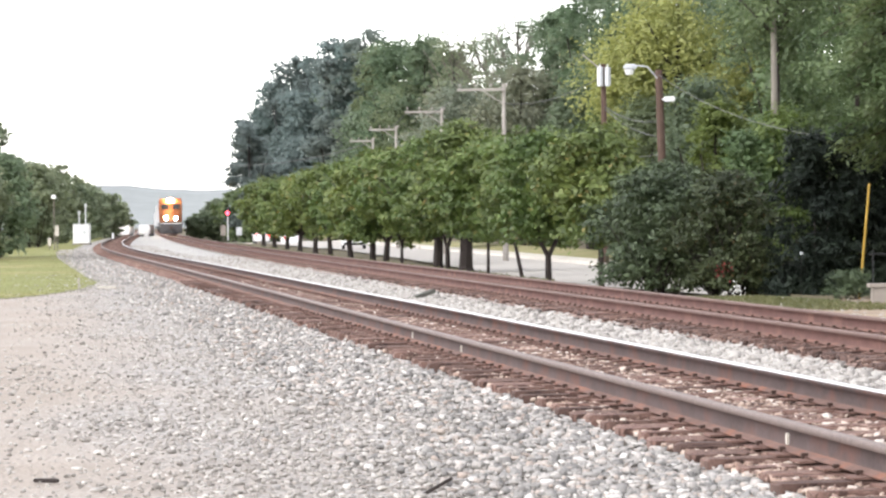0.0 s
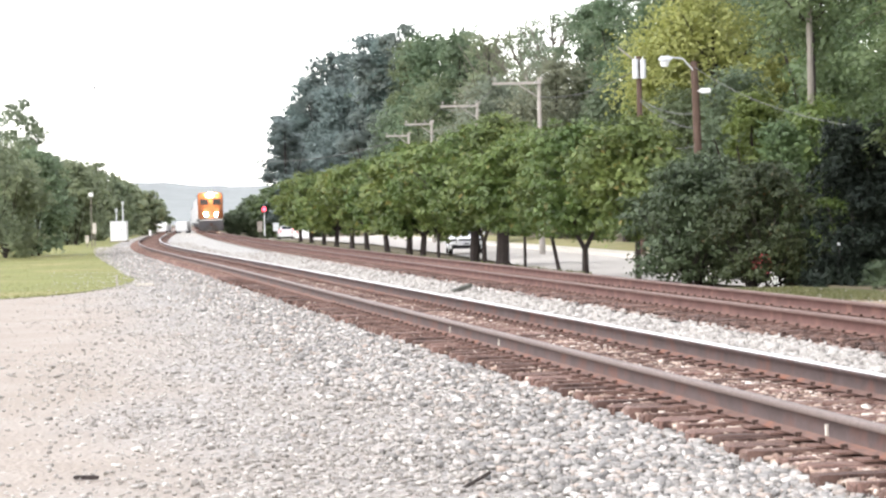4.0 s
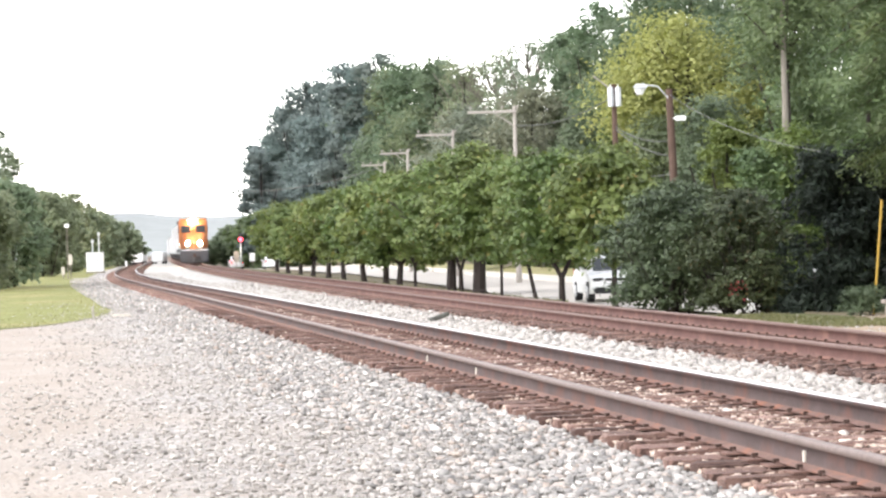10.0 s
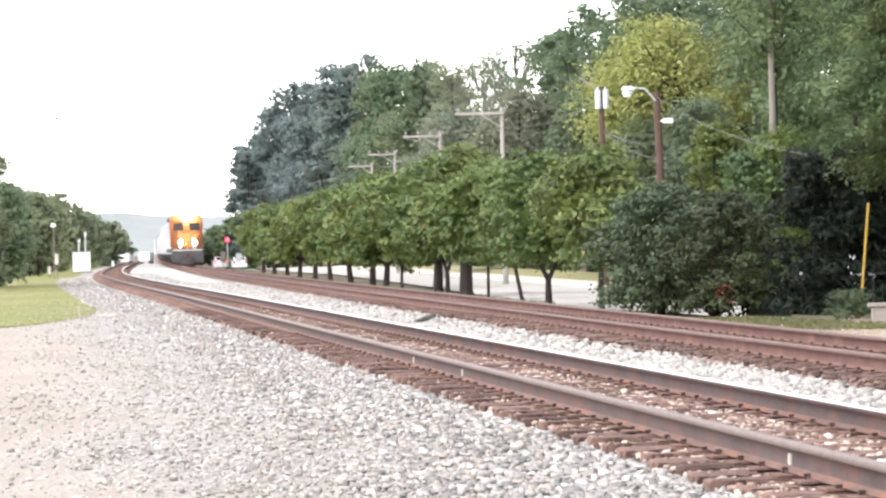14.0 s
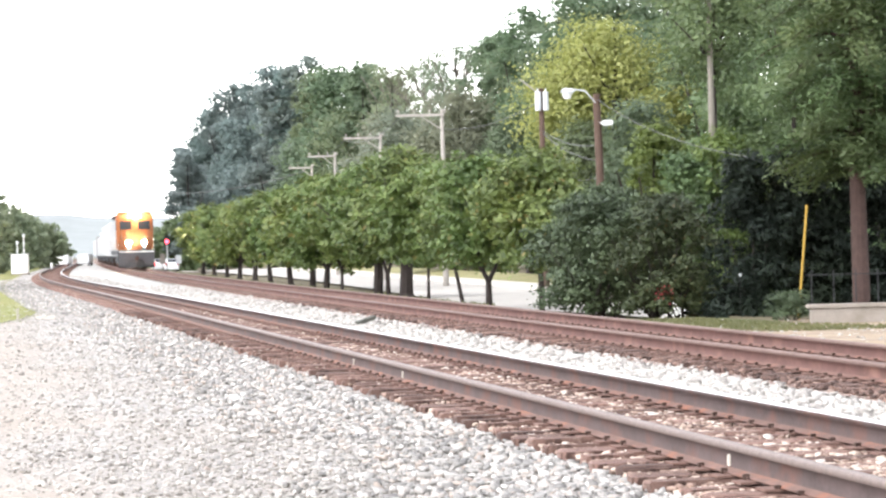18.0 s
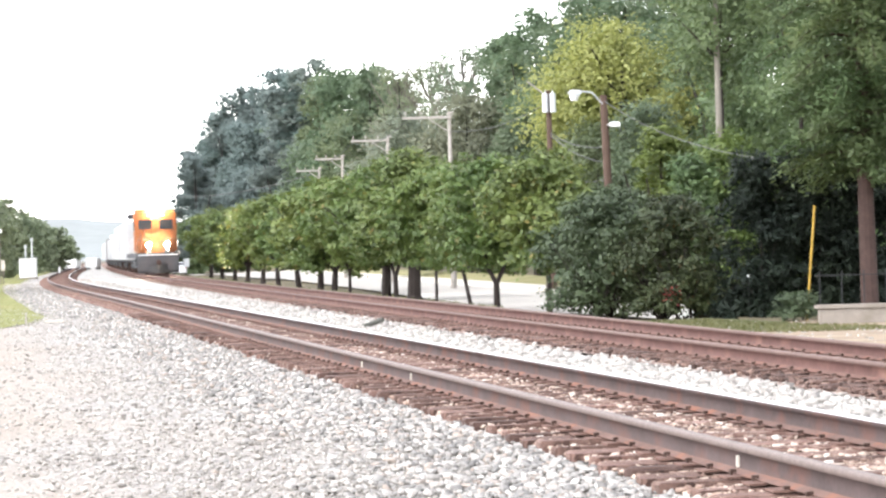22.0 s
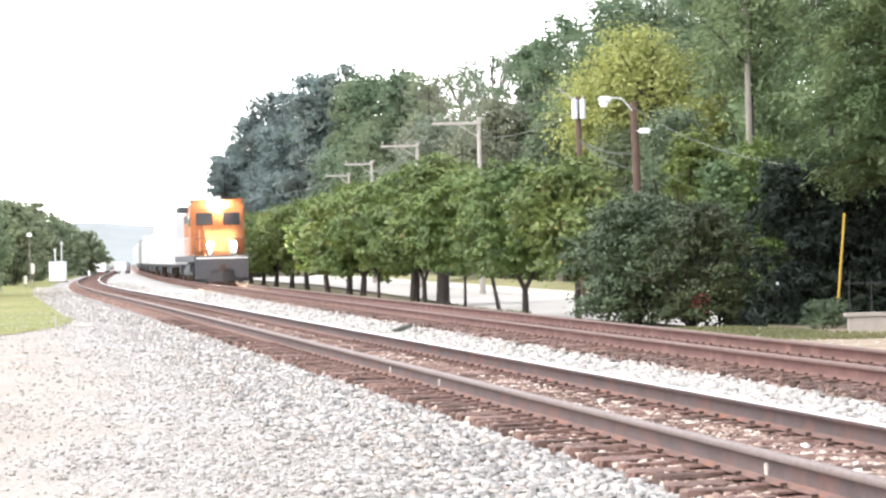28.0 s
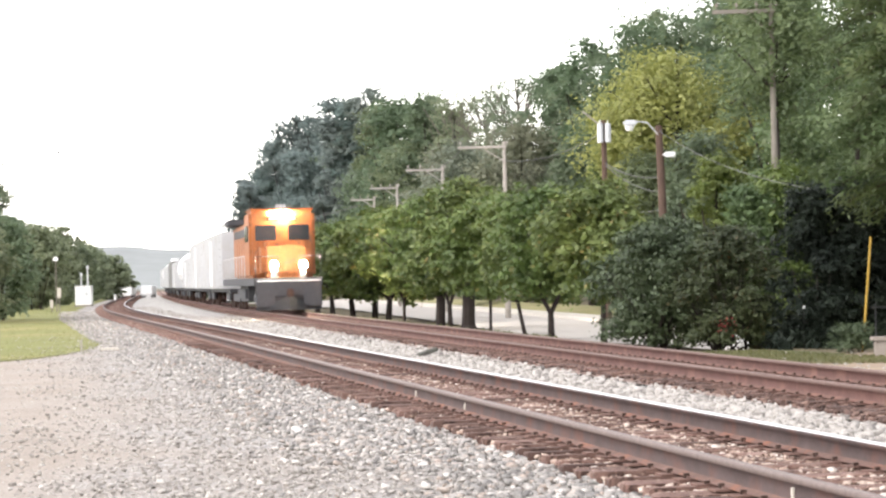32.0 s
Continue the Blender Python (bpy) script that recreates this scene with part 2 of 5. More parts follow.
M_YELLOW = plain("yellow_plastic", (0.32, 0.2, 0.028), 0.5, vary=0.12)
M_BLACK = plain("black_rubber", (0.02, 0.02, 0.021), 0.75, vary=0.2)
M_DARK = plain("dark_grey_paint", (0.06, 0.06, 0.065), 0.6, vary=0.2)
M_CONCRETE = plain("weathered_concrete", (0.25, 0.218, 0.188), 0.9, vary=0.2, scale=2.5, bump=0.3, dirt=(0.2, 0.17, 0.14))
M_CABLE = plain("grey_cable", (0.12, 0.12, 0.115), 0.8)
M_LEAF_STREET = leaf_mat("street_tree_leaf", (0.05, 0.082, 0.02), (0.115, 0.155, 0.036), (0.23, 0.265, 0.068), through=0.32, tip=(0.34, 0.2, 0.06))
M_LEAF_BUSH = leaf_mat("bush_leaf", (0.026, 0.04, 0.017), (0.062, 0.088, 0.036), (0.16, 0.195, 0.09), 0.4, 0.25)
M_LEAF_OLIVE = leaf_mat("olive_bush_leaf", (0.022, 0.03, 0.011), (0.05, 0.064, 0.022), (0.115, 0.13, 0.05), 0.35, 0.25, tip=(0.2, 0.1, 0.04))
# Dark needles, set darker still to hold the shade within the crowns.
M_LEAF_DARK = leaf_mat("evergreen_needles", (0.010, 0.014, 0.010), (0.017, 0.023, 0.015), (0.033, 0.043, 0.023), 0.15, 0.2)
# Far wood leaves, raised and greyed: the haze before them is in the colour.
M_LEAF_WOOD = leaf_mat("hazed_woodland_leaf", (0.1, 0.13, 0.068), (0.15, 0.187, 0.098), (0.21, 0.245, 0.13), through=0.52)
M_LEAF_DULL = leaf_mat("hazed_olive_leaf", (0.15, 0.162, 0.105), (0.205, 0.215, 0.14), (0.27, 0.275, 0.18), through=0.52)
# Darker copy of the woodland leaf, with the wood's shade in its colour.
M_LEAF_DEEP = leaf_mat("deep_shaded_leaf", (0.062, 0.094, 0.036), (0.112, 0.154, 0.058), (0.195, 0.235, 0.088))
M_LEAF_PINE = leaf_mat("pine_needles", (0.05, 0.074, 0.029), (0.09, 0.122, 0.045), (0.16, 0.192, 0.068), 0.35)
M_LEAF_YELLOW = leaf_mat("yellowing_leaf", (0.19, 0.205, 0.05), (0.35, 0.345, 0.095), (0.54, 0.505, 0.165), through=0.5)
M_LEAF_LIME = leaf_mat("lime_green_leaf", (0.05, 0.08, 0.018), (0.125, 0.165, 0.035), (0.24, 0.27, 0.065))
# Farthest leaves: blue-green and pale greens lightened to carry the distance haze.
M_LEAF_BLUE = leaf_mat("hazed_blue_green_leaf", (0.14, 0.17, 0.145), (0.195, 0.23, 0.195), (0.255, 0.29, 0.24), through=0.55)
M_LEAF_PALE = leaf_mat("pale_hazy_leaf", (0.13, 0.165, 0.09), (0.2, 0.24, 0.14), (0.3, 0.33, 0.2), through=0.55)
# Left-hand trees made paler still; veiling glare is mixed into this green.
M_LEAF_TRACKSIDE = leaf_mat("hazed_trackside_leaf", (0.15, 0.18, 0.09), (0.23, 0.265, 0.145), (0.33, 0.35, 0.2), through=0.55)
M_BLOSSOM = plain("red_blossom", (0.22, 0.03, 0.03), 0.6)
M_PETAL = plain("white_petal", (0.6, 0.59, 0.55), 0.6)
M_RED = plain("faded_red_paint", (0.4, 0.05, 0.04), 0.5)
# Wooded hill paled towards grey: distance haze is put into its colour.
M_HILL = plain("haze_pale_hill", (0.225, 0.237, 0.23), 1.0, vary=0.15, scale=0.02)
M_CAR = plain("white_car_paint", (0.82, 0.82, 0.82), 0.25, vary=0.02)
M_GLASS = plain("dark_car_glass", (0.03, 0.035, 0.04), 0.08, vary=0.1)
# Engine body: warm headlight glare is put into this orange, own paint unknown.
M_ORANGE = plain("glare_orange_paint", (0.34, 0.12, 0.04), 0.5, vary=0.15, dirt=(0.14, 0.075, 0.05))
M_FREIGHT_GREY = plain("freight_grey", (0.5, 0.5, 0.5), 0.6, vary=0.06, scale=1.2, dirt=(0.44, 0.42, 0.39))
M_FREIGHT_BROWN = plain("freight_dull_grey", (0.24, 0.235, 0.225), 0.7, vary=0.2)
M_HEADLIGHT = glow_mat("lit_headlamp", (1.0, 0.84, 0.58), 1800.0)
M_BRAKE_LIGHT = glow_mat("lit_brake_light", (1.0, 0.06, 0.05), 3.0)
M_RED_LIGHT = glow_mat("red_signal_light", (1.0, 0.05, 0.08), 6.0)


# ---- mesh helpers
def part(name, bm, mat, parent=None, label="", smooth=False):
    me = bpy.data.meshes.new(name)
    bmesh.ops.recalc_face_normals(bm, faces=bm.faces)
    bm.to_mesh(me)
    bm.free()
    return mesh_part(name, me, mat, parent, label, smooth)


def mesh_part(name, me, mat, parent=None, label="", smooth=False):
    for m in (mat if isinstance(mat, (list, tuple)) else (mat,)):
        me.materials.append(m)
    if smooth:
        me.polygons.foreach_set("use_smooth", [True] * len(me.polygons))
    ob = new(name, me)
    ob.parent = parent
    if label:
        tagged(ob, label)
    return ob


def array_mesh(name, verts, faces):
    """A mesh from arrays: verts n x 3, faces m x k."""
    verts, faces = np.asarray(verts, dtype=np.float32), np.asarray(faces, dtype=np.int32)
    me = bpy.data.meshes.new(name)
    me.vertices.add(len(verts))
    me.vertices.foreach_set("co", verts.ravel())
    me.loops.add(faces.size)
    me.loops.foreach_set("vertex_index", faces.ravel())
    me.polygons.add(len(faces))
    me.polygons.foreach_set("loop_start", np.arange(0, faces.size, faces.shape[1], dtype=np.int32))
    me.update(calc_edges=True)
    return me


def box(bm, x, y, z, sx, sy, sz, bevel=0.0, m=None, seg=2):
    """A box centred at x, y with its foot at z."""
    r = bmesh.ops.create_cube(bm, size=1.0)
    bmesh.ops.scale(bm, vec=(sx, sy, sz), verts=r["verts"])
    bmesh.ops.translate(bm, vec=(x, y, z + sz / 2), verts=r["verts"])
    if m is not None:
        bmesh.ops.transform(bm, matrix=m, verts=r["verts"])
    if bevel:
        edges = list({e for v in r["verts"] for e in v.link_edges})
        bmesh.ops.bevel(bm, geom=edges, offset=bevel, segments=seg, affect="EDGES")


def rod(bm, a, b, ra, rb=None, seg=8):
    """A tapered round bar from a to b."""
    a, b = Vector(a), Vector(b)
    d = b - a
    r = bmesh.ops.create_cone(bm, cap_ends=True, segments=seg, radius1=ra, radius2=ra if rb is None else rb, depth=d.length)
    m = Matrix.Translation((a + b) / 2) @ d.to_track_quat("Z", "Y").to_matrix().to_4x4()
    bmesh.ops.transform(bm, matrix=m, verts=r["verts"])


def empty(name, m=None):
    ob = new(name)
    if m is not None:
        ob.matrix_world = m
    return ob


def sweep(name, pts, profile, mat, parent=None, closed=True, mats=None, tops=()):
    """A profile (offset to the right, height) drawn along a line of plan points with heights."""
    pts = np.asarray(pts, float)
    d = np.gradient(pts[:, :2], axis=0)
    d /= np.linalg.norm(d, axis=1)[:, None]
    right = np.stack([d[:, 1], -d[:, 0]], 1)
    k, n = len(profile), len(pts)
    v = np.zeros((n, k, 3))
    for j, (o, h) in enumerate(profile):
        v[:, j, :2] = pts[:, :2] + right * o
        v[:, j, 2] = pts[:, 2] + h
    i, j = np.meshgrid(np.arange(n - 1), np.arange(k if closed else k - 1), indexing="ij")
    j2 = (j + 1) % k
    f = np.stack([i * k + j, i * k + j2, (i + 1) * k + j2, (i + 1) * k + j], -1).reshape(-1, 4)
    me = array_mesh(name, v.reshape(-1, 3), f)
    ob = mesh_part(name, me, mats or mat, parent)
    if mats:
        idx = np.zeros((n - 1, k if closed else k - 1), dtype=np.int32)
        idx[:, tops] = 1
        idx[:, FOOT_FACES] = 2
        me.polygons.foreach_set("material_index", idx.ravel())
    return ob


def spline(ys, xs, at):
    """A natural cubic through the points, so that a plan line is x as a function of y."""
    ys, xs, at = (np.asarray(a, float) for a in (ys, xs, at))
    n, h = len(ys), np.diff(ys)
    a, r = np.eye(n), np.zeros(n)
    for i in range(1, n - 1):
        a[i, i - 1], a[i, i], a[i, i + 1] = h[i - 1], 2 * (h[i - 1] + h[i]), h[i]
        r[i] = 6 * ((xs[i + 1] - xs[i]) / h[i] - (xs[i] - xs[i - 1]) / h[i - 1])
    m = np.linalg.solve(a, r)
    k = np.clip(np.searchsorted(ys, at) - 1, 0, n - 2)
    t0, t1, hk = ys[k + 1] - at, at - ys[k], h[k]
    return (m[k] * t0**3 + m[k + 1] * t1**3) / (6 * hk) + (xs[k] / hk - m[k] * hk / 6) * t0 + (xs[k + 1] / hk - m[k + 1] * hk / 6) * t1


# ---- plan of the two tracks (x of the centre line as a function of y)
T1_Y, T1_X = (-40, 0, 14, 27, 43, 72, 115, 148, 200, 300, 420, 600), (13.25, 5.8, 3.18, 0.735, -2.3, -7.8, -16.0, -21.6, -28.9, -41.6, -57, -80)
T2_Y, T2_X = (-40, 0, 26, 47, 75, 120, 186, 294, 420, 600), (16.5, 9.85, 5.5, 1.95, -2.75, -10.15, -20.2, -35.3, -52, -75)


def track_line(ys, xs, step, y0=-30.0, y1=590.0):
    """Evenly spaced points on a centre line, with the way along it."""
    y = np.arange(y0, y1, 0.25)
    x = spline(ys, xs, y)
    s = np.concatenate([[0], np.cumsum(np.hypot(np.diff(x), np.diff(y)))])
    at = np.arange(0, s[-1], step)
    return np.stack([np.interp(at, s, x), np.interp(at, s, y)], 1), at


def x1(y):
    return spline(T1_Y, T1_X, y)


def x2(y):
    return spline(T2_Y, T2_X, y)


ROAD_Y, ROAD_X = (62, 70, 76, 90, 110, 140, 180, 260, 400), (9.6, 7.1, 5.9, 4.4, 2.3, -1.3, -6.4, -17.0, -36.0)


def dip(y):
    """The road falls a little towards the level crossing."""
    return -0.55 * np.clip((np.asarray(y, float) - 235) / 30, 0, 1)


def ground_z(x, y):
    """Height of the bare ground: level by the tracks, a step lower at the road, rising into the wood beyond."""
    x, y = np.asarray(x, float), np.asarray(y, float)
    d2 = x - x2(np.clip(y, -40, 600))
    z = -0.2 - 0.4 * np.clip((d2 - 2.2) / 3.5, 0, 1) * np.clip((y - 50) / 12, 0, 1)
    z = z + dip(y) * np.clip((d2 - 3) / 4, 0, 1)
    far = x - (spline(ROAD_Y, ROAD_X, np.clip(y, 62, 400)) + 4.5)
    hill = np.clip(far - 1.5, 0, 60) * 0.12 * np.clip((y - 60) / 20, 0, 1)
    return z + hill


# ---- ground sheet to the horizon
def warp(n, reach, bend):
    u = np.linspace(-1, 1, n)
    return reach * np.sinh(bend * u) / math.sinh(bend)


gx, gy = warp(161, 3000, 7.5) - 5, warp(201, 3500, 6.0) + 90
GX, GY = np.meshgrid(gx, gy, indexing="ij")
V = np.stack([GX, GY, ground_z(GX, GY)], -1)
i, j = np.meshgrid(np.arange(160), np.arange(200), indexing="ij")
F4 = np.stack([i * 201 + j, (i + 1) * 201 + j, (i + 1) * 201 + j + 1, i * 201 + j + 1], -1).reshape(-1, 4)
tagged(mesh_part("ground", array_mesh("ground", V.reshape(-1, 3), F4), M_EARTH, None, smooth=True),
       "leaf-littered bare earth under the trees", "ground", kind="structure")


def strip(name, y, left, right, z, mat, label, category, rows=2, crown=0.0):
    """A level sheet between two plan lines."""
    n = len(y)
    v = np.zeros((n, rows, 3))
    for k in range(rows):
        f = k / (rows - 1)
        v[:, k, 0], v[:, k, 1] = left * (1 - f) + right * f, y
        v[:, k, 2] = z + crown * 4 * f * (1 - f)
    a, b = np.meshgrid(np.arange(n - 1), np.arange(rows - 1), indexing="ij")
    f4 = np.stack([a * rows + b, a * rows + b + 1, (a + 1) * rows + b + 1, (a + 1) * rows + b], -1).reshape(-1, 4)
    return tagged(mesh_part(name, array_mesh(name, v.reshape(-1, 3), f4), mat, None, smooth=True), label, category, kind="structure")


YL = np.concatenate([np.arange(-25, 60, 1.0), np.arange(60, 590, 4.0)])
yard = strip("gravel_yard", YL, x1(YL) - 34, x1(YL) - 1.2, -0.1, M_YARD, "crushed grey stone and pale sandy gravel beside the track", "ground", 60)
off = np.tile(np.linspace(-34, -1.2, 60), len(YL))
yy = np.repeat(YL, 60)
wob = np.array([noise.noise((o * 0.5, y * 0.3, 0)) + 0.5 * noise.noise((o * 1.4, y * 0.9, 4)) for o, y in zip(off, yy)])
fines = np.clip((-off - 3.5 + 1.5 * wob) / 2.0, 0, 1)
yard.data.attributes.new("fines", "FLOAT", "POINT").data.foreach_set("value", fines.astype(np.float32))
strip("ballast_between", YL, x1(YL) + 1.2, x2(YL) - 1.2, -0.1, M_WHITE_BED, "white crushed stone between the two tracks", "ballast", 5, 0.03)
strip("ballast_bed_near", YL, x1(YL) - 1.3, x1(YL) + 1.4, -0.105, M_BROWN_BED, "rust-stained ballast under the near track", "ballast")
strip("ballast_bed_far", YL, x2(YL) - 1.55, x2(YL) + 1.55, -0.05, M_BROWN_BED, "rust-stained ballast under the far track", "ballast")
YS = np.arange(12.0, 49.0, 0.5)
strip("verge_far", YS, x2(YS) + 1.4, x2(YS) + np.interp(YS, [12, 40, 46, 49], [7.0, 8.5, 8.0, 1.5]), -0.18, M_DRY, "dry sandy verge beyond the far track", "verge")
YG = np.concatenate([np.arange(49.0, 62, 0.5), np.arange(62, 300, 3.0)])
edge = np.where(YG < 62, np.interp(YG, [49, 50, 52, 56, 62], [-14, -10.6, -9.7, -9.3, -9.5]), x1(YG) - np.interp(YG, [62, 160, 300], [3.6, 2.6, 2.4]))
edge = edge + np.array([0.25 * noise.noise((yy * 0.35, 3.1, 0)) for yy in YG])
strip("lawn", YG, edge - 60, edge, -0.085, M_GRASS, "mown yellow-green grass beside the gravel", "grass", 30, 0.0)
YV = np.arange(41.0, 48.6, 0.5)
verge_edge = np.interp(YV, [41, 44, 47, 52], [4.2, 2.7, 2.0, 1.7]) + np.array([0.2 * noise.noise((yy * 0.6, 7.7, 0)) for yy in YV])
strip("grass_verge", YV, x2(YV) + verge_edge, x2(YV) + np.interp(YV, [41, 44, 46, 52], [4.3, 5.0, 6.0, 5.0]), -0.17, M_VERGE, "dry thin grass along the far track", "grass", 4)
YR = np.arange(62.0, 300, 2.0)
RX = spline(ROAD_Y, ROAD_X, YR)
strip("road", YR, RX - 2.9, RX + 2.9, -0.5 + dip(YR), M_ROAD, "pale concrete road behind the row of trees", "road", 5, 0.04)
strip("road_end", np.arange(54.0, 63.5, 0.5), np.interp(np.arange(54.0, 63.5, 0.5), [54, 58, 63.5], [12, 7.6, 6.2]), np.full(19, 40.0), -0.506, M_ROAD, "pale concrete side street behind the hedge", "road", 3)
YC = np.arange(176.0, 310, 2.0)
CX = np.interp(YC, [176, 200, 240, 280, 310], [-7.0, -11.0, -17.0, -23.0, -29.5])
strip("crossing_road", YC, CX - 2.6, CX + 2.6, -0.494 + dip(YC), M_ROAD, "pale road bending towards the level crossing", "road", 3)
# Added mound: keeps the bright street from showing in the dark below the evergreens.
YB = np.arange(48.5, 57.5, 0.5)
strip("planting_bed", YB, np.full(len(YB), 7.6), np.full(len(YB), 16.0), np.interp(YB, [48.5, 51, 54.5, 57], [-0.24, -0.1, 0.22, -0.45]), M_EARTH, "added dark mound under the evergreens, hiding the pale street", "planting bed", 3)
strip("far_pavement", YR, RX + 3.1, RX + 4.6, -0.36 + dip(YR), M_KERB, "pale pavement along the far side of the road", "pavement", 3)
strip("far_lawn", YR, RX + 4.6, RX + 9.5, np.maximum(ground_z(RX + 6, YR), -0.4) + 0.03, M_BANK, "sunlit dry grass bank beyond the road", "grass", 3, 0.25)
kerb = sweep("kerb", np.stack([RX + 3.0, YR, -0.52 + dip(YR)], 1), [(-0.1, 0), (-0.09, 0.15), (0.09, 0.17), (0.1, 0)], M_KERB, closed=False)
tagged(kerb, "pale concrete kerb of the road", "kerb", kind="structure")

# ---- the tracks
RAIL_PROFILE = [(-0.075, 0.0), (-0.075, 0.013), (-0.014, 0.033), (-0.009, 0.134), (-0.037, 0.147), (-0.038, 0.18), (-0.03, 0.192),
                (0.03, 0.192), (0.038, 0.18), (0.037, 0.147), (0.009, 0.134), (0.014, 0.033), (0.075, 0.013), (0.075, 0.0)]
FOOT_FACES = [0, 1, 11, 12]


def tie_mesh(seed, top):
    rng = random.Random(seed)
    bm = bmesh.new()
    box(bm, rng.uniform(-0.06, 0.06), 0, -0.19, 2.59 + rng.uniform(-0.08, 0.06), 0.2, 0.19, 0.014, seg=1)
    for v in bm.verts:
        v.co.z += rng.uniform(-0.012, 0.008) if v.co.z > -0.1 else 0
        v.co.y += rng.uniform(-0.012, 0.012)
        v.co.x += rng.uniform(-0.02, 0.02) if abs(v.co.x) > 1 else 0
    me = bpy.data.meshes.new("tie")
    bm.to_mesh(me)
    bm.free()
    me.materials.append(M_TIE)
    return me


def plate_mesh():
    bm = bmesh.new()
    box(bm, 0, 0, 0, 0.36, 0.19, 0.014)
    me = bpy.data.meshes.new("tie_plate")
    bm.to_mesh(me)
    bm.free()
    me.materials.append(M_PLATE)
    return me


def spike_mesh():
    bm = bmesh.new()
    box(bm, 0, 0, 0, 0.016, 0.016, 0.03)
    box(bm, 0.008, 0, 0.022, 0.04, 0.03, 0.018)
    me = bpy.data.meshes.new("spike")
    bm.to_mesh(me)
    bm.free()
    me.materials.append(M_IRON)
    return me


PLATE, SPIKE = plate_mesh(), spike_mesh()


def track(name, ys, xs, near, far, web, head, foot, label, seed, shiny=False):
    """Two rails, and ties with plates and spikes: singly between near and far, joined beyond."""
    t = tagged(empty(name), label, "railway track")
    line, s = track_line(ys, xs, 1.0)
    for side in (-0.7525, 0.7525):
        d = np.gradient(line, axis=0)
        d /= np.linalg.norm(d, axis=1)[:, None]
        at = line + np.stack([d[:, 1], -d[:, 0]], 1) * side
        sweep("rail", np.column_stack([at, np.full(len(at), 0.012)]), RAIL_PROFILE, None, t, True, [web, M_SHINE if shiny and side > 0 else head, foot], [5, 6] if shiny and side > 0 else [4, 5, 6, 7, 8])
    rng = random.Random(seed)
    meshes = [tie_mesh(seed * 10 + k, 0) for k in range(5)]
    at, s = track_line(ys, xs, 0.46, -20, 330)
    d = np.gradient(at, axis=0)
    vv, ff = [], []
    for k in range(len(at)):
        x, y = at[k]
        turn = math.degrees(math.atan2(d[k][1], d[k][0])) - 90 + rng.uniform(-1.2, 1.2)
        m = pose(x + rng.uniform(-0.03, 0.03), y, rng.uniform(-0.015, 0.005), 0, 0, turn)
        if near <= y <= far:
            o = new("tie", meshes[rng.randrange(5)])
            o.parent, o.matrix_world = t, m
            for side in (-0.7525, 0.7525):
                p = new("tie_plate", PLATE)
                p.parent, p.matrix_world = t, pose(x, y, -0.002, 0, 0, turn) @ pose(side, 0, 0)
            if y < near + 32:
                for off, yaw in ((-0.7525 - 0.1, 0), (-0.7525 + 0.1, 180), (0.7525 - 0.1, 0)):
                    q = new("spike", SPIKE)
                    q.parent = t
                    q.matrix_world = pose(x, y, 0.0, 0, 0, turn) @ pose(off, rng.uniform(-0.06, 0.06), rng.uniform(-0.005, 0.012), rng.uniform(-8, 8), 0, yaw)
        elif y > far:
            b = len(vv)
            for cx, cy, cz in ((-1.3, -0.11, -0.15), (1.3, -0.11, -0.15), (1.3, 0.11, -0.15), (-1.3, 0.11, -0.15),
                               (-1.3, -0.11, 0), (1.3, -0.11, 0), (1.3, 0.11, 0), (-1.3, 0.11, 0)):
                vv.append(tuple(m @ Vector((cx, cy, cz))))
            ff += [(b + 4, b + 5, b + 6, b + 7), (b, b + 1, b + 5, b + 4), (b + 1, b + 2, b + 6, b + 5), (b + 2, b + 3, b + 7, b + 6), (b + 3, b, b + 4, b + 7)]
    o = mesh_part("distant_tie", array_mesh("distant_tie", vv, ff), M_TIE, t)
    o["kind"] = "stuff"
    return t


near_track = track("near_railway_track", T1_Y, T1_X, 9.0, 62.0, M_RAIL, M_HEAD, M_FOOT, "rusty steel rails on worn wooden ties with a polished head", 1, True)
far_track = track("far_railway_track", T2_Y, T2_X, 18.0, 75.0, M_RAIL_FAR, M_RAIL_DULL, M_FOOT_FAR, "brown rusty rails on half-buried wooden ties", 2)

# ---- loose stones
CUBE_V = np.array([(x, y, z) for x in (-0.36, 0.36) for y in (-0.36, 0.36) for z in (-0.36, 0.36)])
CUBE_F = np.array([(0, 1, 3, 2), (4, 6, 7, 5), (0, 4, 5, 1), (2, 3, 7, 6), (0, 2, 6, 4), (1, 5, 7, 3)])


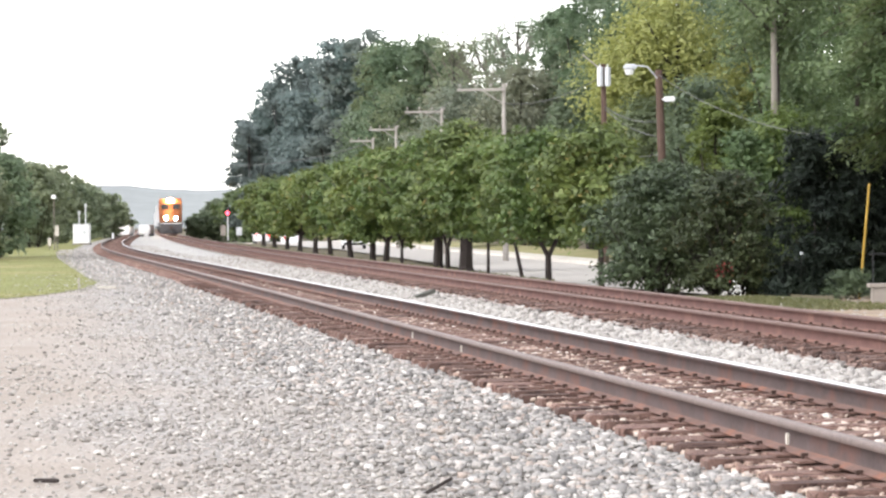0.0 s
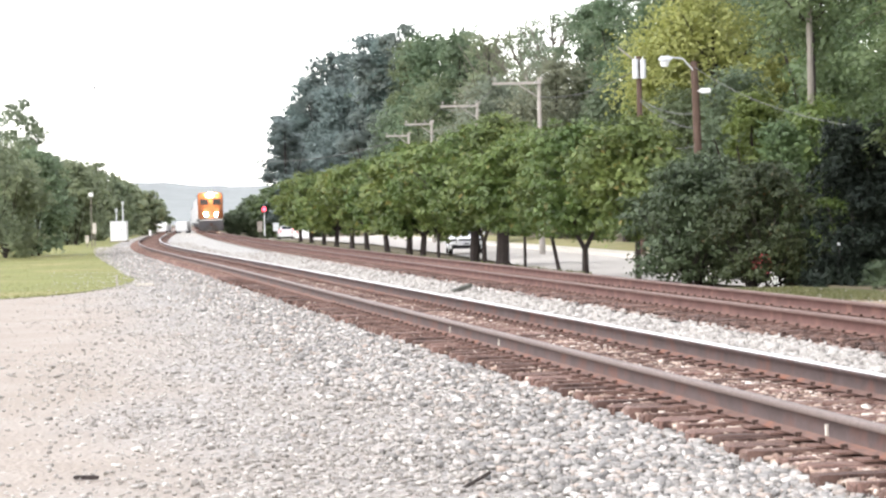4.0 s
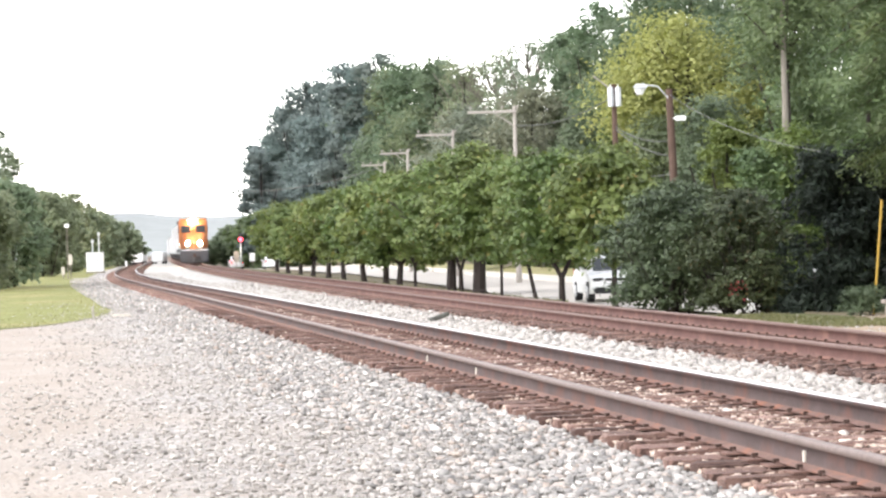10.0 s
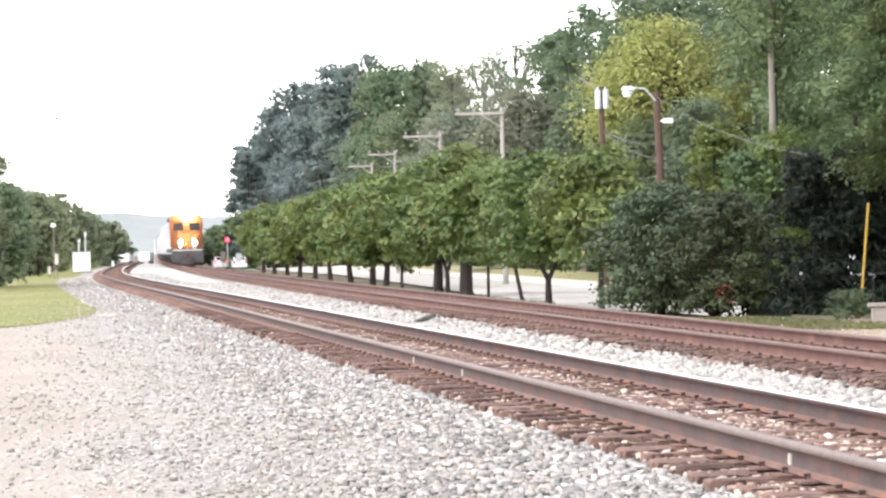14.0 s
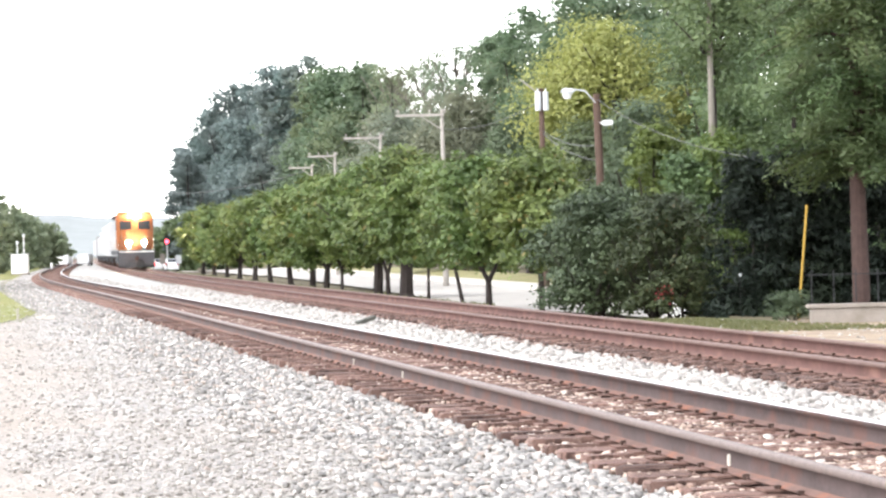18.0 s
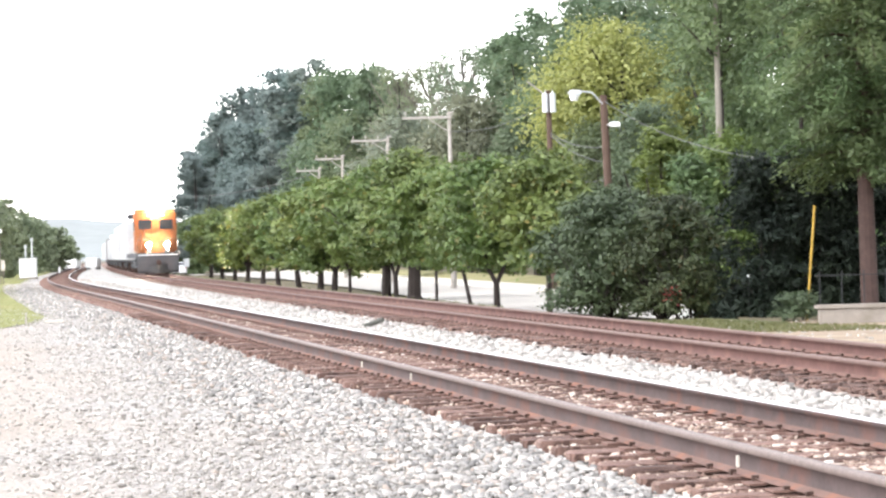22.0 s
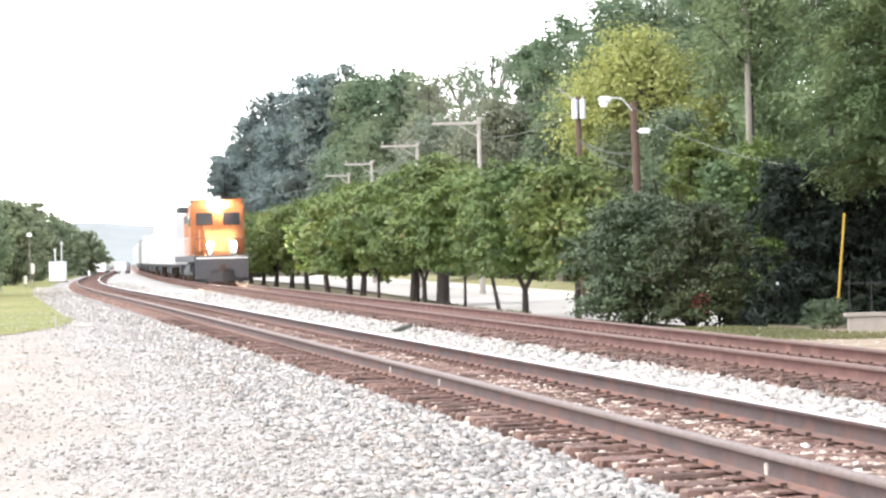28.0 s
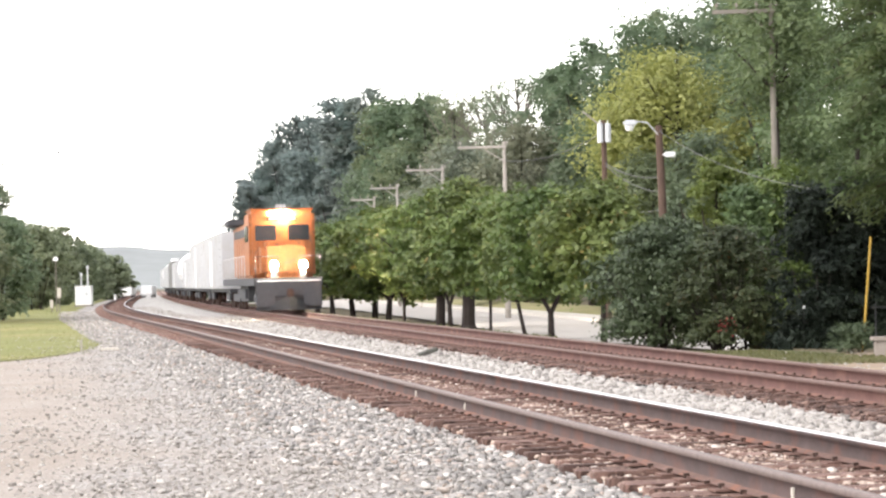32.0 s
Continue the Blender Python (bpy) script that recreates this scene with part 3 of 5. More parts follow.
def stones(name, pts, size, mat, label, seed, spread=0.4, tilt=0.5):
    """Angular stones at points, each its own shape and turn."""
    rng = np.random.default_rng(seed)
    n = len(pts)
    sc = size * (1 + spread * rng.standard_normal((n, 1)).clip(-1.6, 2.2)) * rng.uniform(0.6, 1.45, (n, 3)) * np.array([1.3, 1.0, 0.62])
    v = CUBE_V[None] * (1 + 0.5 * rng.uniform(-1, 1, (n, 8, 3)))
    v = v * sc[:, None]
    a, b = rng.uniform(0, 2 * np.pi, n), rng.normal(0, tilt, n)
    ca, sa, cb, sb = np.cos(a), np.sin(a), np.cos(b), np.sin(b)
    x, y, z = v[..., 0], v[..., 1], v[..., 2]
    y, z = y * cb[:, None] - z * sb[:, None], y * sb[:, None] + z * cb[:, None]
    x, y = x * ca[:, None] - y * sa[:, None], x * sa[:, None] + y * ca[:, None]
    v = np.stack([x, y, z], -1) + pts[:, None]
    f = CUBE_F[None] + (np.arange(n) * 8)[:, None, None]
    o = mesh_part(name, array_mesh(name, v.reshape(-1, 3), f.reshape(-1, 4)), mat)
    return tagged(o, label, "ballast stones", kind="stuff")


def scatter(n, y0, y1, lo, hi, line, seed, z, power=1.6, fade=None):
    """n points between offsets lo and hi of a track, thinning with distance."""
    rng = np.random.default_rng(seed)
    u = rng.uniform(0, 1, n)
    k = 1 - power
    y = (y0**k + u * (y1**k - y0**k)) ** (1 / k)
    o = lo + (hi - lo) * (rng.uniform(0, 1, n) if fade is None else rng.uniform(0, 1, n) ** fade)
    return np.stack([line(y) + o, y, z + rng.uniform(-0.012, 0.018, n)], 1)


sp = scatter(58000, 10, 75, -6.6, -1.27, x1, 1, -0.085)
so = x1(sp[:, 1]) - sp[:, 0]
wob = np.array([noise.noise((o * 0.6, y * 0.25, 9)) for o, y in zip(so, sp[:, 1])])
keep = so + 1.1 * wob < 3.0 + 3.3 * np.random.default_rng(3).uniform(0, 1, len(sp)) ** 1.6
sp, so = sp[keep], (so + 0.9 * wob)[keep] + np.random.default_rng(4).normal(0, 0.5, int(keep.sum()))
stones("shoulder_stones", sp[so < 2.7], 0.041, M_STONE, "loose grey and white crushed stones beside the track", 11)
dusty = sp[so >= 2.7] - np.array([0, 0, 0.01])
stones("dusty_stones", dusty, 0.026, M_PALE_STONE, "small dusty stones trodden into the sandy yard", 18, 0.4, 0.35)
stones("yard_stones", scatter(7000, 10, 60, -12.0, -3.6, x1, 2, -0.104, 1.5, 0.6), 0.02, M_PALE_STONE, "scattered pale stones on the sandy yard", 12, 0.45, 0.3)
stones("verge_stones", scatter(1000, 26, 47, 1.6, 8.0, x2, 21, -0.185, 1.2), 0.045, M_PALE_STONE, "scattered pale stones on the sandy verge", 22, 0.5, 0.4)
stones("distant_shoulder_stones", scatter(6500, 68, 150, -3.6, -1.27, x1, 23, -0.085, 1.3), 0.05, M_STONE, "grey crushed stones further along the track", 24)
stones("distant_white_stones", scatter(5000, 72, 170, 1.35, 3.2, x1, 25, -0.08, 1.3), 0.055, M_WHITE_STONE, "white crushed stones further along the tracks", 26)
stones("white_stones", scatter(18000, 15, 80, 1.35, 3.0, x1, 3, -0.08, 1.5), 0.047, M_WHITE_STONE, "loose white crushed stones between the tracks", 13, 0.5, 1.2)
p = scatter(7000, 24, 110, -3.4, -1.4, x2, 4, -0.07, 1.3)
stones("white_stones_far", p[p[:, 0] > x1(p[:, 1]) + 1.4], 0.054, M_WHITE_STONE, "loose white crushed stones by the far track", 14, 0.5, 1.2)
stones("bed_stones", scatter(15500, 10, 60, -0.66, 0.66, x1, 5, -0.034, 1.5), 0.036, M_BED_STONE, "rust-brown stones between the rails", 15)
stones("tie_end_stones", scatter(9000, 10, 55, -1.3, -0.84, x1, 6, -0.052, 1.5), 0.035, M_BED_STONE, "rust-brown stones between the tie ends", 16)
stones("far_bed_stones", scatter(7000, 20, 70, -1.5, 1.5, x2, 7, -0.035, 1.4), 0.05, M_DARK_STONE, "dark rust-brown stones on the far track", 17)


# ---- trees and bushes
def leaves(pts, out, size, seed, droop=0.0, wide=0.36):
    """Leaf blades (pointed quads) at points, facing mostly outward and up."""
    rng = np.random.default_rng(seed)
    n = len(pts)
    nrm = out * 1.1 + rng.standard_normal((n, 3)) * 0.5 + np.array([0, 0, 0.35])
    nrm /= np.linalg.norm(nrm, axis=1)[:, None] + 1e-9
    a = rng.standard_normal((n, 3)) + np.array([0, 0, -droop])
    a -= nrm * (a * nrm).sum(1)[:, None]
    a /= np.linalg.norm(a, axis=1)[:, None] + 1e-9
    b = np.cross(nrm, a)
    s = size * rng.uniform(0.6, 1.35, (n, 1))
    v = np.stack([pts - a * s * 0.6, pts + b * s * wide + nrm * s * 0.06, pts + a * s * 0.62, pts - b * s * wide + nrm * s * 0.06], 1)
    return v.reshape(-1, 3), np.arange(4 * n).reshape(-1, 4)


def crown_points(lobes, n, seed, shell=0.45, spray=0.3, each=45):
    """Points of leaves in sprays, the sprays set in and on a cluster of lobes, thickest near their skins."""
    rng = np.random.default_rng(seed)
    lobes = np.asarray(lobes, float)
    w = (lobes[:, 3:6].prod(1)) ** (2 / 3)
    m = max(8, n // each)
    k = rng.choice(len(lobes), m, p=w / w.sum())
    d = rng.standard_normal((m, 3))
    d /= np.linalg.norm(d, axis=1)[:, None]
    r = 1 - shell * rng.uniform(0, 1, (m, 1)) ** 1.6 + 0.12 * rng.standard_normal((m, 1))
    mid = lobes[k, :3] + d * r * lobes[k, 3:6]
    i = rng.integers(0, m, n)
    size = spray * rng.uniform(0.6, 1.3, m)[i][:, None]
    pts = mid[i] + rng.standard_normal((n, 3)) * size * np.array([0.62, 0.62, 0.3])
    return pts, d[i] * 0.6 + np.array([0, 0, 0.45])


def tree(name, height, width, trunk_h, trunk_r, leaf, n, mat, seed, label, category="tree", shape="round", droop=0.0, stems=1, bark=None, skirt=0, spray=0.055, each=30, fill=0.16, lump=(0.13, 0.24), wide=0.36, vee=None, twigs=0):
    """A trunk with limbs and a crown of leaves, rooted at its own origin."""
    rng = random.Random(seed)
    t = tagged(empty(name), label, category)
    bm = bmesh.new()
    if vee is not None:      # a low fork of two stout stems
        fork = Vector((0, 0, trunk_h * 0.5))
        rod(bm, (0, 0, -0.15), fork, trunk_r * 1.35, trunk_r * 1.05)
        for side in (-1, 1):
            mid = fork + Vector((math.cos(vee), math.sin(vee), 0)) * side * 0.42 + Vector((0, 0, trunk_h * 0.34))
            rod(bm, fork, mid, trunk_r * 0.8, trunk_r * 0.65)
            rod(bm, mid, mid + Vector((math.cos(vee) * side * 0.7, math.sin(vee) * side * 0.7, height * 0.5)), trunk_r * 0.65, trunk_r * 0.2)
    for s in range(stems if vee is None else 0):
        ang = rng.uniform(0, 6.28)
        foot = Vector((0, 0, -0.15)) if stems == 1 else Vector((math.cos(ang) * 0.25, math.sin(ang) * 0.25, -0.15))
        fork = Vector((rng.uniform(-0.08, 0.08), rng.uniform(-0.08, 0.08), trunk_h)) + foot * 1.6
        rod(bm, foot, foot.lerp(fork, 0.12), trunk_r * 1.45, trunk_r)
        rod(bm, foot.lerp(fork, 0.12), fork, trunk_r, trunk_r * 0.8)
        for k in range(5):
            a = 6.28 * k / 5 + rng.uniform(-0.4, 0.4)
            up = rng.uniform(0.35, 0.75)
            mid = fork + Vector((math.cos(a) * width * 0.16, math.sin(a) * width * 0.16, (height - trunk_h) * up * 0.5))
            tip = fork + Vector((math.cos(a) * width * 0.34, math.sin(a) * width * 0.34, (height - trunk_h) * up))
            rod(bm, fork, mid, trunk_r * 0.5, trunk_r * 0.3, 6)
            rod(bm, mid, tip, trunk_r * 0.3, trunk_r * 0.1, 5)
        rod(bm, fork, (fork.x, fork.y, height * 0.93), trunk_r * 0.7, trunk_r * 0.1, 6)
    part("trunk", bm, bark or M_BARK, t)
    if twigs:      # thin bare branches through the crown
        for k in range(twigs):
            bm = bmesh.new()
            a, z = rng.uniform(0, 6.28), height * rng.uniform(0.35, 0.85)
            d = Vector((math.cos(a), math.sin(a), 0)) * width * rng.uniform(0.15, 0.42)
            tip = d + Vector((0, 0, min(height * 1.02, z + height * rng.uniform(0.08, 0.24))))
            mid = d * 0.5 + Vector((0, 0, z + (tip.z - z) * 0.35))
            rod(bm, (0, 0, z), mid, 0.07, 0.055, 5)
            rod(bm, mid, tip, 0.055, 0.03, 5)
            part("branch", bm, M_TWIG, t)
    lobes = []
    ch = height - trunk_h * 0.85
    base = height - ch
    count = 30 if shape != "bush" else 26
    for k in range(count):
        u = (k + rng.random()) / count
        if shape == "cone":
            prof = 1.02 - 0.86 * u
        elif shape == "tall":
            prof = 0.62 + 0.45 * math.sin(math.pi * min(1, u * 1.05))
        else:
            prof = math.sqrt(max(0.05, 1 - (2 * u - 0.9) ** 2)) if u > 0.45 else 0.72 + 0.6 * u
        rad = width / 2 * prof
        lr = width * rng.uniform(*lump)
        a = rng.uniform(0, 6.28)
        rr = max(0, rad - lr * 0.8) * rng.uniform(0.5, 1.05)
        z = base + ch * u * 0.9 + lr * 0.3
        z = min(z, height - lr * 0.72)
        if shape == "dome":      # an umbrella of boughs
            rr = width * 0.37 * math.sqrt(rng.random())
            z = height - lr * 0.7 - ch * 0.8 * (rr / (width * 0.37)) ** 2
        lobes.append((math.cos(a) * rr, math.sin(a) * rr, z, lr * 1.1, lr * 1.1, lr * rng.uniform(0.6, 0.85)))
    for k in range(skirt):
        a, lr = 6.28 * k / skirt + rng.uniform(-0.4, 0.4), width * rng.uniform(0.08, 0.17)
        lobes.append((math.cos(a) * width * 0.33, math.sin(a) * width * 0.33, lr * rng.uniform(0.8, 1.8), lr * 1.2, lr * 1.2, lr * 0.8))
    pts, out = crown_points(lobes, n, seed, spray=width * spray, each=each)
    v, f = leaves(pts, out, leaf, seed + 1, droop, wide)
    if fill:      # shaded leaf masses inside the boughs
        k = int(n * fill)
        deep = np.random.default_rng(seed + 2)
        at = np.asarray(lobes)[deep.integers(0, len(lobes), k)]
        d = deep.standard_normal((k, 3))
        d *= (deep.uniform(0, 0.8, k) / np.linalg.norm(d, axis=1))[:, None]
        vi, fi = leaves(at[:, :3] + d * at[:, 3:6], d * 0.3 + np.array([0, -0.5, 0.2]), leaf * (1.25 if shape == "bush" else 1.7), seed + 3, droop, wide)
        v, f = np.concatenate([v, vi]), np.concatenate([f, fi + len(v)])
    mesh_part("crown", array_mesh("crown", v, f), mat, t)
    return t


STREET = [tree("street_tree", 5.35, 5.0, 1.75, 0.14, 0.14, 10500, M_LEAF_STREET, 100 + k, "leafy street tree with a rounded mid-green crown", fill=0.3, vee=radians(-77) if k == 1 else None) for k in range(4)]
STREET += [tree("street_tree", 5.35, 5.2, 1.15, 0.14, 0.17, 7600, M_LEAF_STREET, 110 + k, "leafy street tree with a low rounded mid-green crown", fill=0.3) for k in range(3)]
STREET_AT = [(4.44, 63.3, 0.84, 0.75), (3.16, 67.6, 0.86, 0.7), (2.53, 72.0, 0.82, 0.6), (1.6, 79.7, 0.88, 0.5), (0.89, 87.9, 1.07, 1.8), (0.19, 88.6, 0.88, 0.7), (-0.21, 90.0, 1.0, 1.5), (-1.85, 102, 0.97, 0.6),
             (-2.7, 107, 1.0, 1.2), (-3.5, 112.5, 1.02, 1.2), (-5.0, 123, 1.0, 1.2), (-6.74, 135.5, 1.0, 1.2), (-8.3, 147, 1.0, 1.2), (-10.0, 158, 1.0, 1.2), (-11.7, 170, 1.0, 1.2),
             (-13.6, 183, 1.05, 1.2), (-15.6, 197, 1.05, 1.2)]
for k, (x, y, sc, thick) in enumerate(STREET_AT):
    m = pose(x, y, -0.34, 0, 0, 77 * k)
    t = STREET[k] if k < 4 else STREET[k - 3] if 7 <= k < 10 else copy_thing(STREET[4 + k % 3] if k > 9 else STREET[k % 4], m)
    t.matrix_world = m
    t.scale = (sc, sc, sc)
    for c in t.children:
        if c.name.startswith("trunk"):
            lean = pose(0, 0, 0, 0, -11 if k == 2 else 0, 0)
            c.matrix_basis = pose(0, 0, 0, 0, 0, -77 * k) @ lean @ pose(0, 0, 0, 0, 0, 77 * k) @ Matrix.Diagonal((thick, thick, 1, 1))
    t["group"] = "street trees along the road"

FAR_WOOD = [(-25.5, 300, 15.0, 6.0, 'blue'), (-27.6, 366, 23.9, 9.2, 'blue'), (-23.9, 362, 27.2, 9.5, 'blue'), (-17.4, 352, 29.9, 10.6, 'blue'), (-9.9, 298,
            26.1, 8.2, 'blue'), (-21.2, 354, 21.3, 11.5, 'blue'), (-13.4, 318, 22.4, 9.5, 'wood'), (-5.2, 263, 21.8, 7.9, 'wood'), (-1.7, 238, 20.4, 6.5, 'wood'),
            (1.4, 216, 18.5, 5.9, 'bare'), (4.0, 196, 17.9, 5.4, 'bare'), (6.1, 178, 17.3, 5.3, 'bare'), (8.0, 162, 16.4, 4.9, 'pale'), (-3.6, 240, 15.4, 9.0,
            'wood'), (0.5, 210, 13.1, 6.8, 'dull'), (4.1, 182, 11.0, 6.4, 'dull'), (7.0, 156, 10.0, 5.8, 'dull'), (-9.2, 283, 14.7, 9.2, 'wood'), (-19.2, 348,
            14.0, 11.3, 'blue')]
BANK_WOOD = [(-26.7, 354, 10.7, 9.7, 'blue'), (8.8, 152, 13.9, 4.6, 'wood'), (9.7, 143, 16.2, 5.0, 'wood'), (11.5, 130, 15.6, 5.2, 'wood'), (13.8, 128, 15.7, 4.8,
            'wood'), (11.75, 112, 12.4, 8.0, 'yellow'), (13.6, 137, 17.0, 7.0, 'wood'), (16.2, 126, 16.8, 7.0, 'wood'), (16.6, 113, 16.4, 6.5, 'deep'), (11.4, 114, 9.0, 6.0, 'lime'), (5.3, 150, 11.3, 8.4, 'dull'), (1.5, 153, 10.2, 7.6, 'dull'), (10.9, 72, 4.7, 2.9, 'lime'), (12.6, 72, 4.6, 3.2, 'deep'), (10.0, 108, 6.8, 4.6, 'wood'), (12.0, 104, 7.6, 3.9, 'wood'), (15.1, 118, 15.6, 4.4, 'wood'), (16.3, 108,
            15.0, 5.1, 'deep'), (18.1, 100, 14.5, 5.5, 'deep'), (20.5, 96, 14.2, 5.3, 'deep'), (23.1, 95, 14.0, 4.8, 'deep'), (8.6, 132, 9.3, 4.3, 'wood'), (9.1,
            118, 7.7, 4.1, 'lime'), (10.5, 86, 5.7, 3.2, 'lime'), (12.6, 80, 7.3, 3.8, 'deep'), (13.3, 72, 7.3, 4.0, 'deep'), (15.0, 68, 6.8, 3.7, 'deep')]
NEAR_WOOD = [(16.5, 66, 6.7, 3.3, 'deep'), (9.9, 72, 4.1, 2.3, 'deep'), (16.6, 140, 17.7, 6.0, 'wood'), (18.6, 130, 18.1, 6.2, 'deep'), (20.6, 122, 18.0, 6.1,
            'deep'), (23.0, 116, 17.4, 6.1, 'deep'), (25.6, 112, 16.8, 5.9, 'deep'), (15.1, 90, 11.4, 4.5, 'deep'), (17.3, 84, 10.3, 4.6, 'deep'), (19.2, 80, 9.8,
            4.4, 'deep'), (11.1, 138, 15.5, 5.2, 'wood'), (8.9, 160, 16.2, 5.2, 'wood'), (-26.5, 368, 18.9, 11.0, 'blue'), (-21.6,
            368, 24.8, 10.1, 'blue'), (16.8, 78, 12.6, 4.5, 'deep'), (16.5, 84, 13.7, 4.6, 'deep'), (11.1, 74.8, 10.5, 3.9, 'high'), (-14.4, 300, 22.6, 6.5, 'blue'), (-11.3, 300, 24.3, 7.0, 'blue'), (-7.3, 290, 23.9, 7.0, 'wood'), (-3.5, 270, 21.7, 6.5, 'wood'), (-0.4, 255, 20.3, 6.0, 'wood'), (1.7, 240, 19.4, 5.5, 'dull')]
WOODS = FAR_WOOD + BANK_WOOD + NEAR_WOOD
UNDER = [(-26.4, 300, 6.4, 6.8), (-23.2, 328, 5.1, 7.4), (-17.4, 328, 4.2, 7.4), (-9.7, 272, 4.4, 6.1), (-4.9, 235, 3.4, 5.3), (-0.6, 203, 3.3, 4.6), (2.6,
         179, 3.3, 4.0), (5.1, 159, 3.0, 3.6), (7.2, 142, 3.2, 3.2), (8.9, 128, 3.3, 2.9), (10.4, 116, 3.1, 2.6), (11.5, 105, 2.9, 2.4), (12.4, 96, 3.5, 2.2),
         (13.4, 88, 3.3, 2.0), (14.3, 82, 3.2, 1.8), (15.4, 78, 3.1, 1.8), (16.5, 75, 3.0, 1.7), (17.4, 72, 2.9, 1.6)]
LEFT = [(-23.4, 105, 6.0, 3.1), (-23.5, 112, 5.8, 3.1), (-23.3, 118, 5.5, 3.2), (-56.3, 300, 10.6, 6.8), (-30.7, 170, 6.2, 3.4), (-35.7, 205, 6.7, 3.6),
         (-38.6, 235, 6.4, 3.8), (-40.0, 255, 5.9, 4.1), (-41.1, 275, 5.4, 4.1), (-43.1, 300, 4.5, 3.0), (-39.2, 230, 7.8, 4.0), (-41.7, 260, 6.7, 4.5)]
LEFT2 = [(-41.5, 190, 11.9, 3.8), (-36.6, 180, 12.2, 3.1), (-39.2, 200, 10.8, 3.0), (-32.3, 170, 7.1, 2.5), (-32.5, 180, 6.7, 2.7)]
KINDS = {"high": (M_LEAF_DEEP, "round", "tall tree with a high green crown"), "blue": (M_LEAF_BLUE, "tall", "tall haze-paled blue-green tree at the edge of the wood"), "wood": (M_LEAF_WOOD, "tall", "tall leafy green tree at the edge of the wood"),
         "bare": (M_LEAF_PALE, "tall", "tall thin-leaved tree against the bright sky"), "pale": (M_LEAF_PALE, "tall", "tall green tree paled by haze against the sky"),
         "dull": (M_LEAF_DULL, "round", "dull green tree with a dense rounded crown"), "yellow": (M_LEAF_YELLOW, "dome", "broad tree with a yellowing green crown"),
         "deep": (M_LEAF_DEEP, "tall", "tall shaded green tree deep in the wood"), "lime": (M_LEAF_LIME, "round", "bright yellow-green young tree")}
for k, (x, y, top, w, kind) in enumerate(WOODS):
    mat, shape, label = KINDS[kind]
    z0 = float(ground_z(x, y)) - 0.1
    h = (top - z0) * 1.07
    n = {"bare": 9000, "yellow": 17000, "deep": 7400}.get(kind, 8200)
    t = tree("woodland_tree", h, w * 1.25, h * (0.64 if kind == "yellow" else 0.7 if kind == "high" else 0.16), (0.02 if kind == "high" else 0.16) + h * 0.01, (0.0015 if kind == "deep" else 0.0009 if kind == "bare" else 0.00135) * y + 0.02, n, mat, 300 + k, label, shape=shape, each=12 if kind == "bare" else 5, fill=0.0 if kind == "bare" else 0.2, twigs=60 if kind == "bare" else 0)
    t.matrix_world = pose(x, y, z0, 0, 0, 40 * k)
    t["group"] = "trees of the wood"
for k, (x, y, top, w) in enumerate(UNDER):
    z0 = float(ground_z(x, y)) - 0.1
    t = tree("understorey_bush", top - z0, w * 1.3, 0.3, 0.06, 0.0022 * y + 0.03, 2000, M_LEAF_DEEP, 400 + k, "dark shaded bush under the woodland trees", "bush", "bush", stems=3)
    t.matrix_world = pose(x, y, z0, 0, 0, 40 * k)
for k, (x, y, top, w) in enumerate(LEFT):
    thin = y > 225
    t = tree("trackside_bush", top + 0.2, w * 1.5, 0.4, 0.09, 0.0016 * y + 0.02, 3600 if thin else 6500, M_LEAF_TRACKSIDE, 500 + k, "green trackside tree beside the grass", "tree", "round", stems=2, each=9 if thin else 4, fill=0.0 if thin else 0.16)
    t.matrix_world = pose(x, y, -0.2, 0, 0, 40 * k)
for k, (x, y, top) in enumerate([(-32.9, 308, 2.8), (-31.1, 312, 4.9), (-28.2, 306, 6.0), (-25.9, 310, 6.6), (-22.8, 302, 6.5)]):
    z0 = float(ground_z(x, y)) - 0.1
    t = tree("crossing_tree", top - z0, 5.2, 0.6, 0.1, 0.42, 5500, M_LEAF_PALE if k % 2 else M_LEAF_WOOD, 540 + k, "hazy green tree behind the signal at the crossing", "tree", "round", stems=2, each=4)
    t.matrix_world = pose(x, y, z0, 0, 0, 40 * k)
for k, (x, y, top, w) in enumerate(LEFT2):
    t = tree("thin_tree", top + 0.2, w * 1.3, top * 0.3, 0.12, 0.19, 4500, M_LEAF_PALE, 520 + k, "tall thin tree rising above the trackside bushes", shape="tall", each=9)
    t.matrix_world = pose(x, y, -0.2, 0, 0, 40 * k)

# the big bush, the dark evergreen and the low clipped shrub across the tracks
bush = tree("large_bush", 3.1, 3.5, 0.3, 0.045, 0.085, 24000, M_LEAF_BUSH, 601, "large loose green bush across the tracks", "bush", "bush", stems=8, skirt=2, fill=0.08)
bush.matrix_world = pose(5.05, 53.0, -0.25)
bush2 = tree("olive_bush", 2.95, 2.9, 0.2, 0.05, 0.072, 22000, M_LEAF_OLIVE, 602, "dark olive bush with a few red blossoms", "bush", "bush", stems=7, skirt=12, fill=0.14)
bush2.matrix_world = pose(6.5, 51.6, -0.25)
rng = np.random.default_rng(8)
pts = np.array((-0.25, -1.1, 0.6)) + rng.normal(0, 1, (22, 3)) * np.array((0.1, 0.12, 0.1))
v, f = leaves(pts, np.tile((0, -1.0, 0), (22, 1)), 0.055, 9)
mesh_part("blossoms", array_mesh("blossoms", v, f), M_BLOSSOM, bush2, "small red blossoms low on the bush")
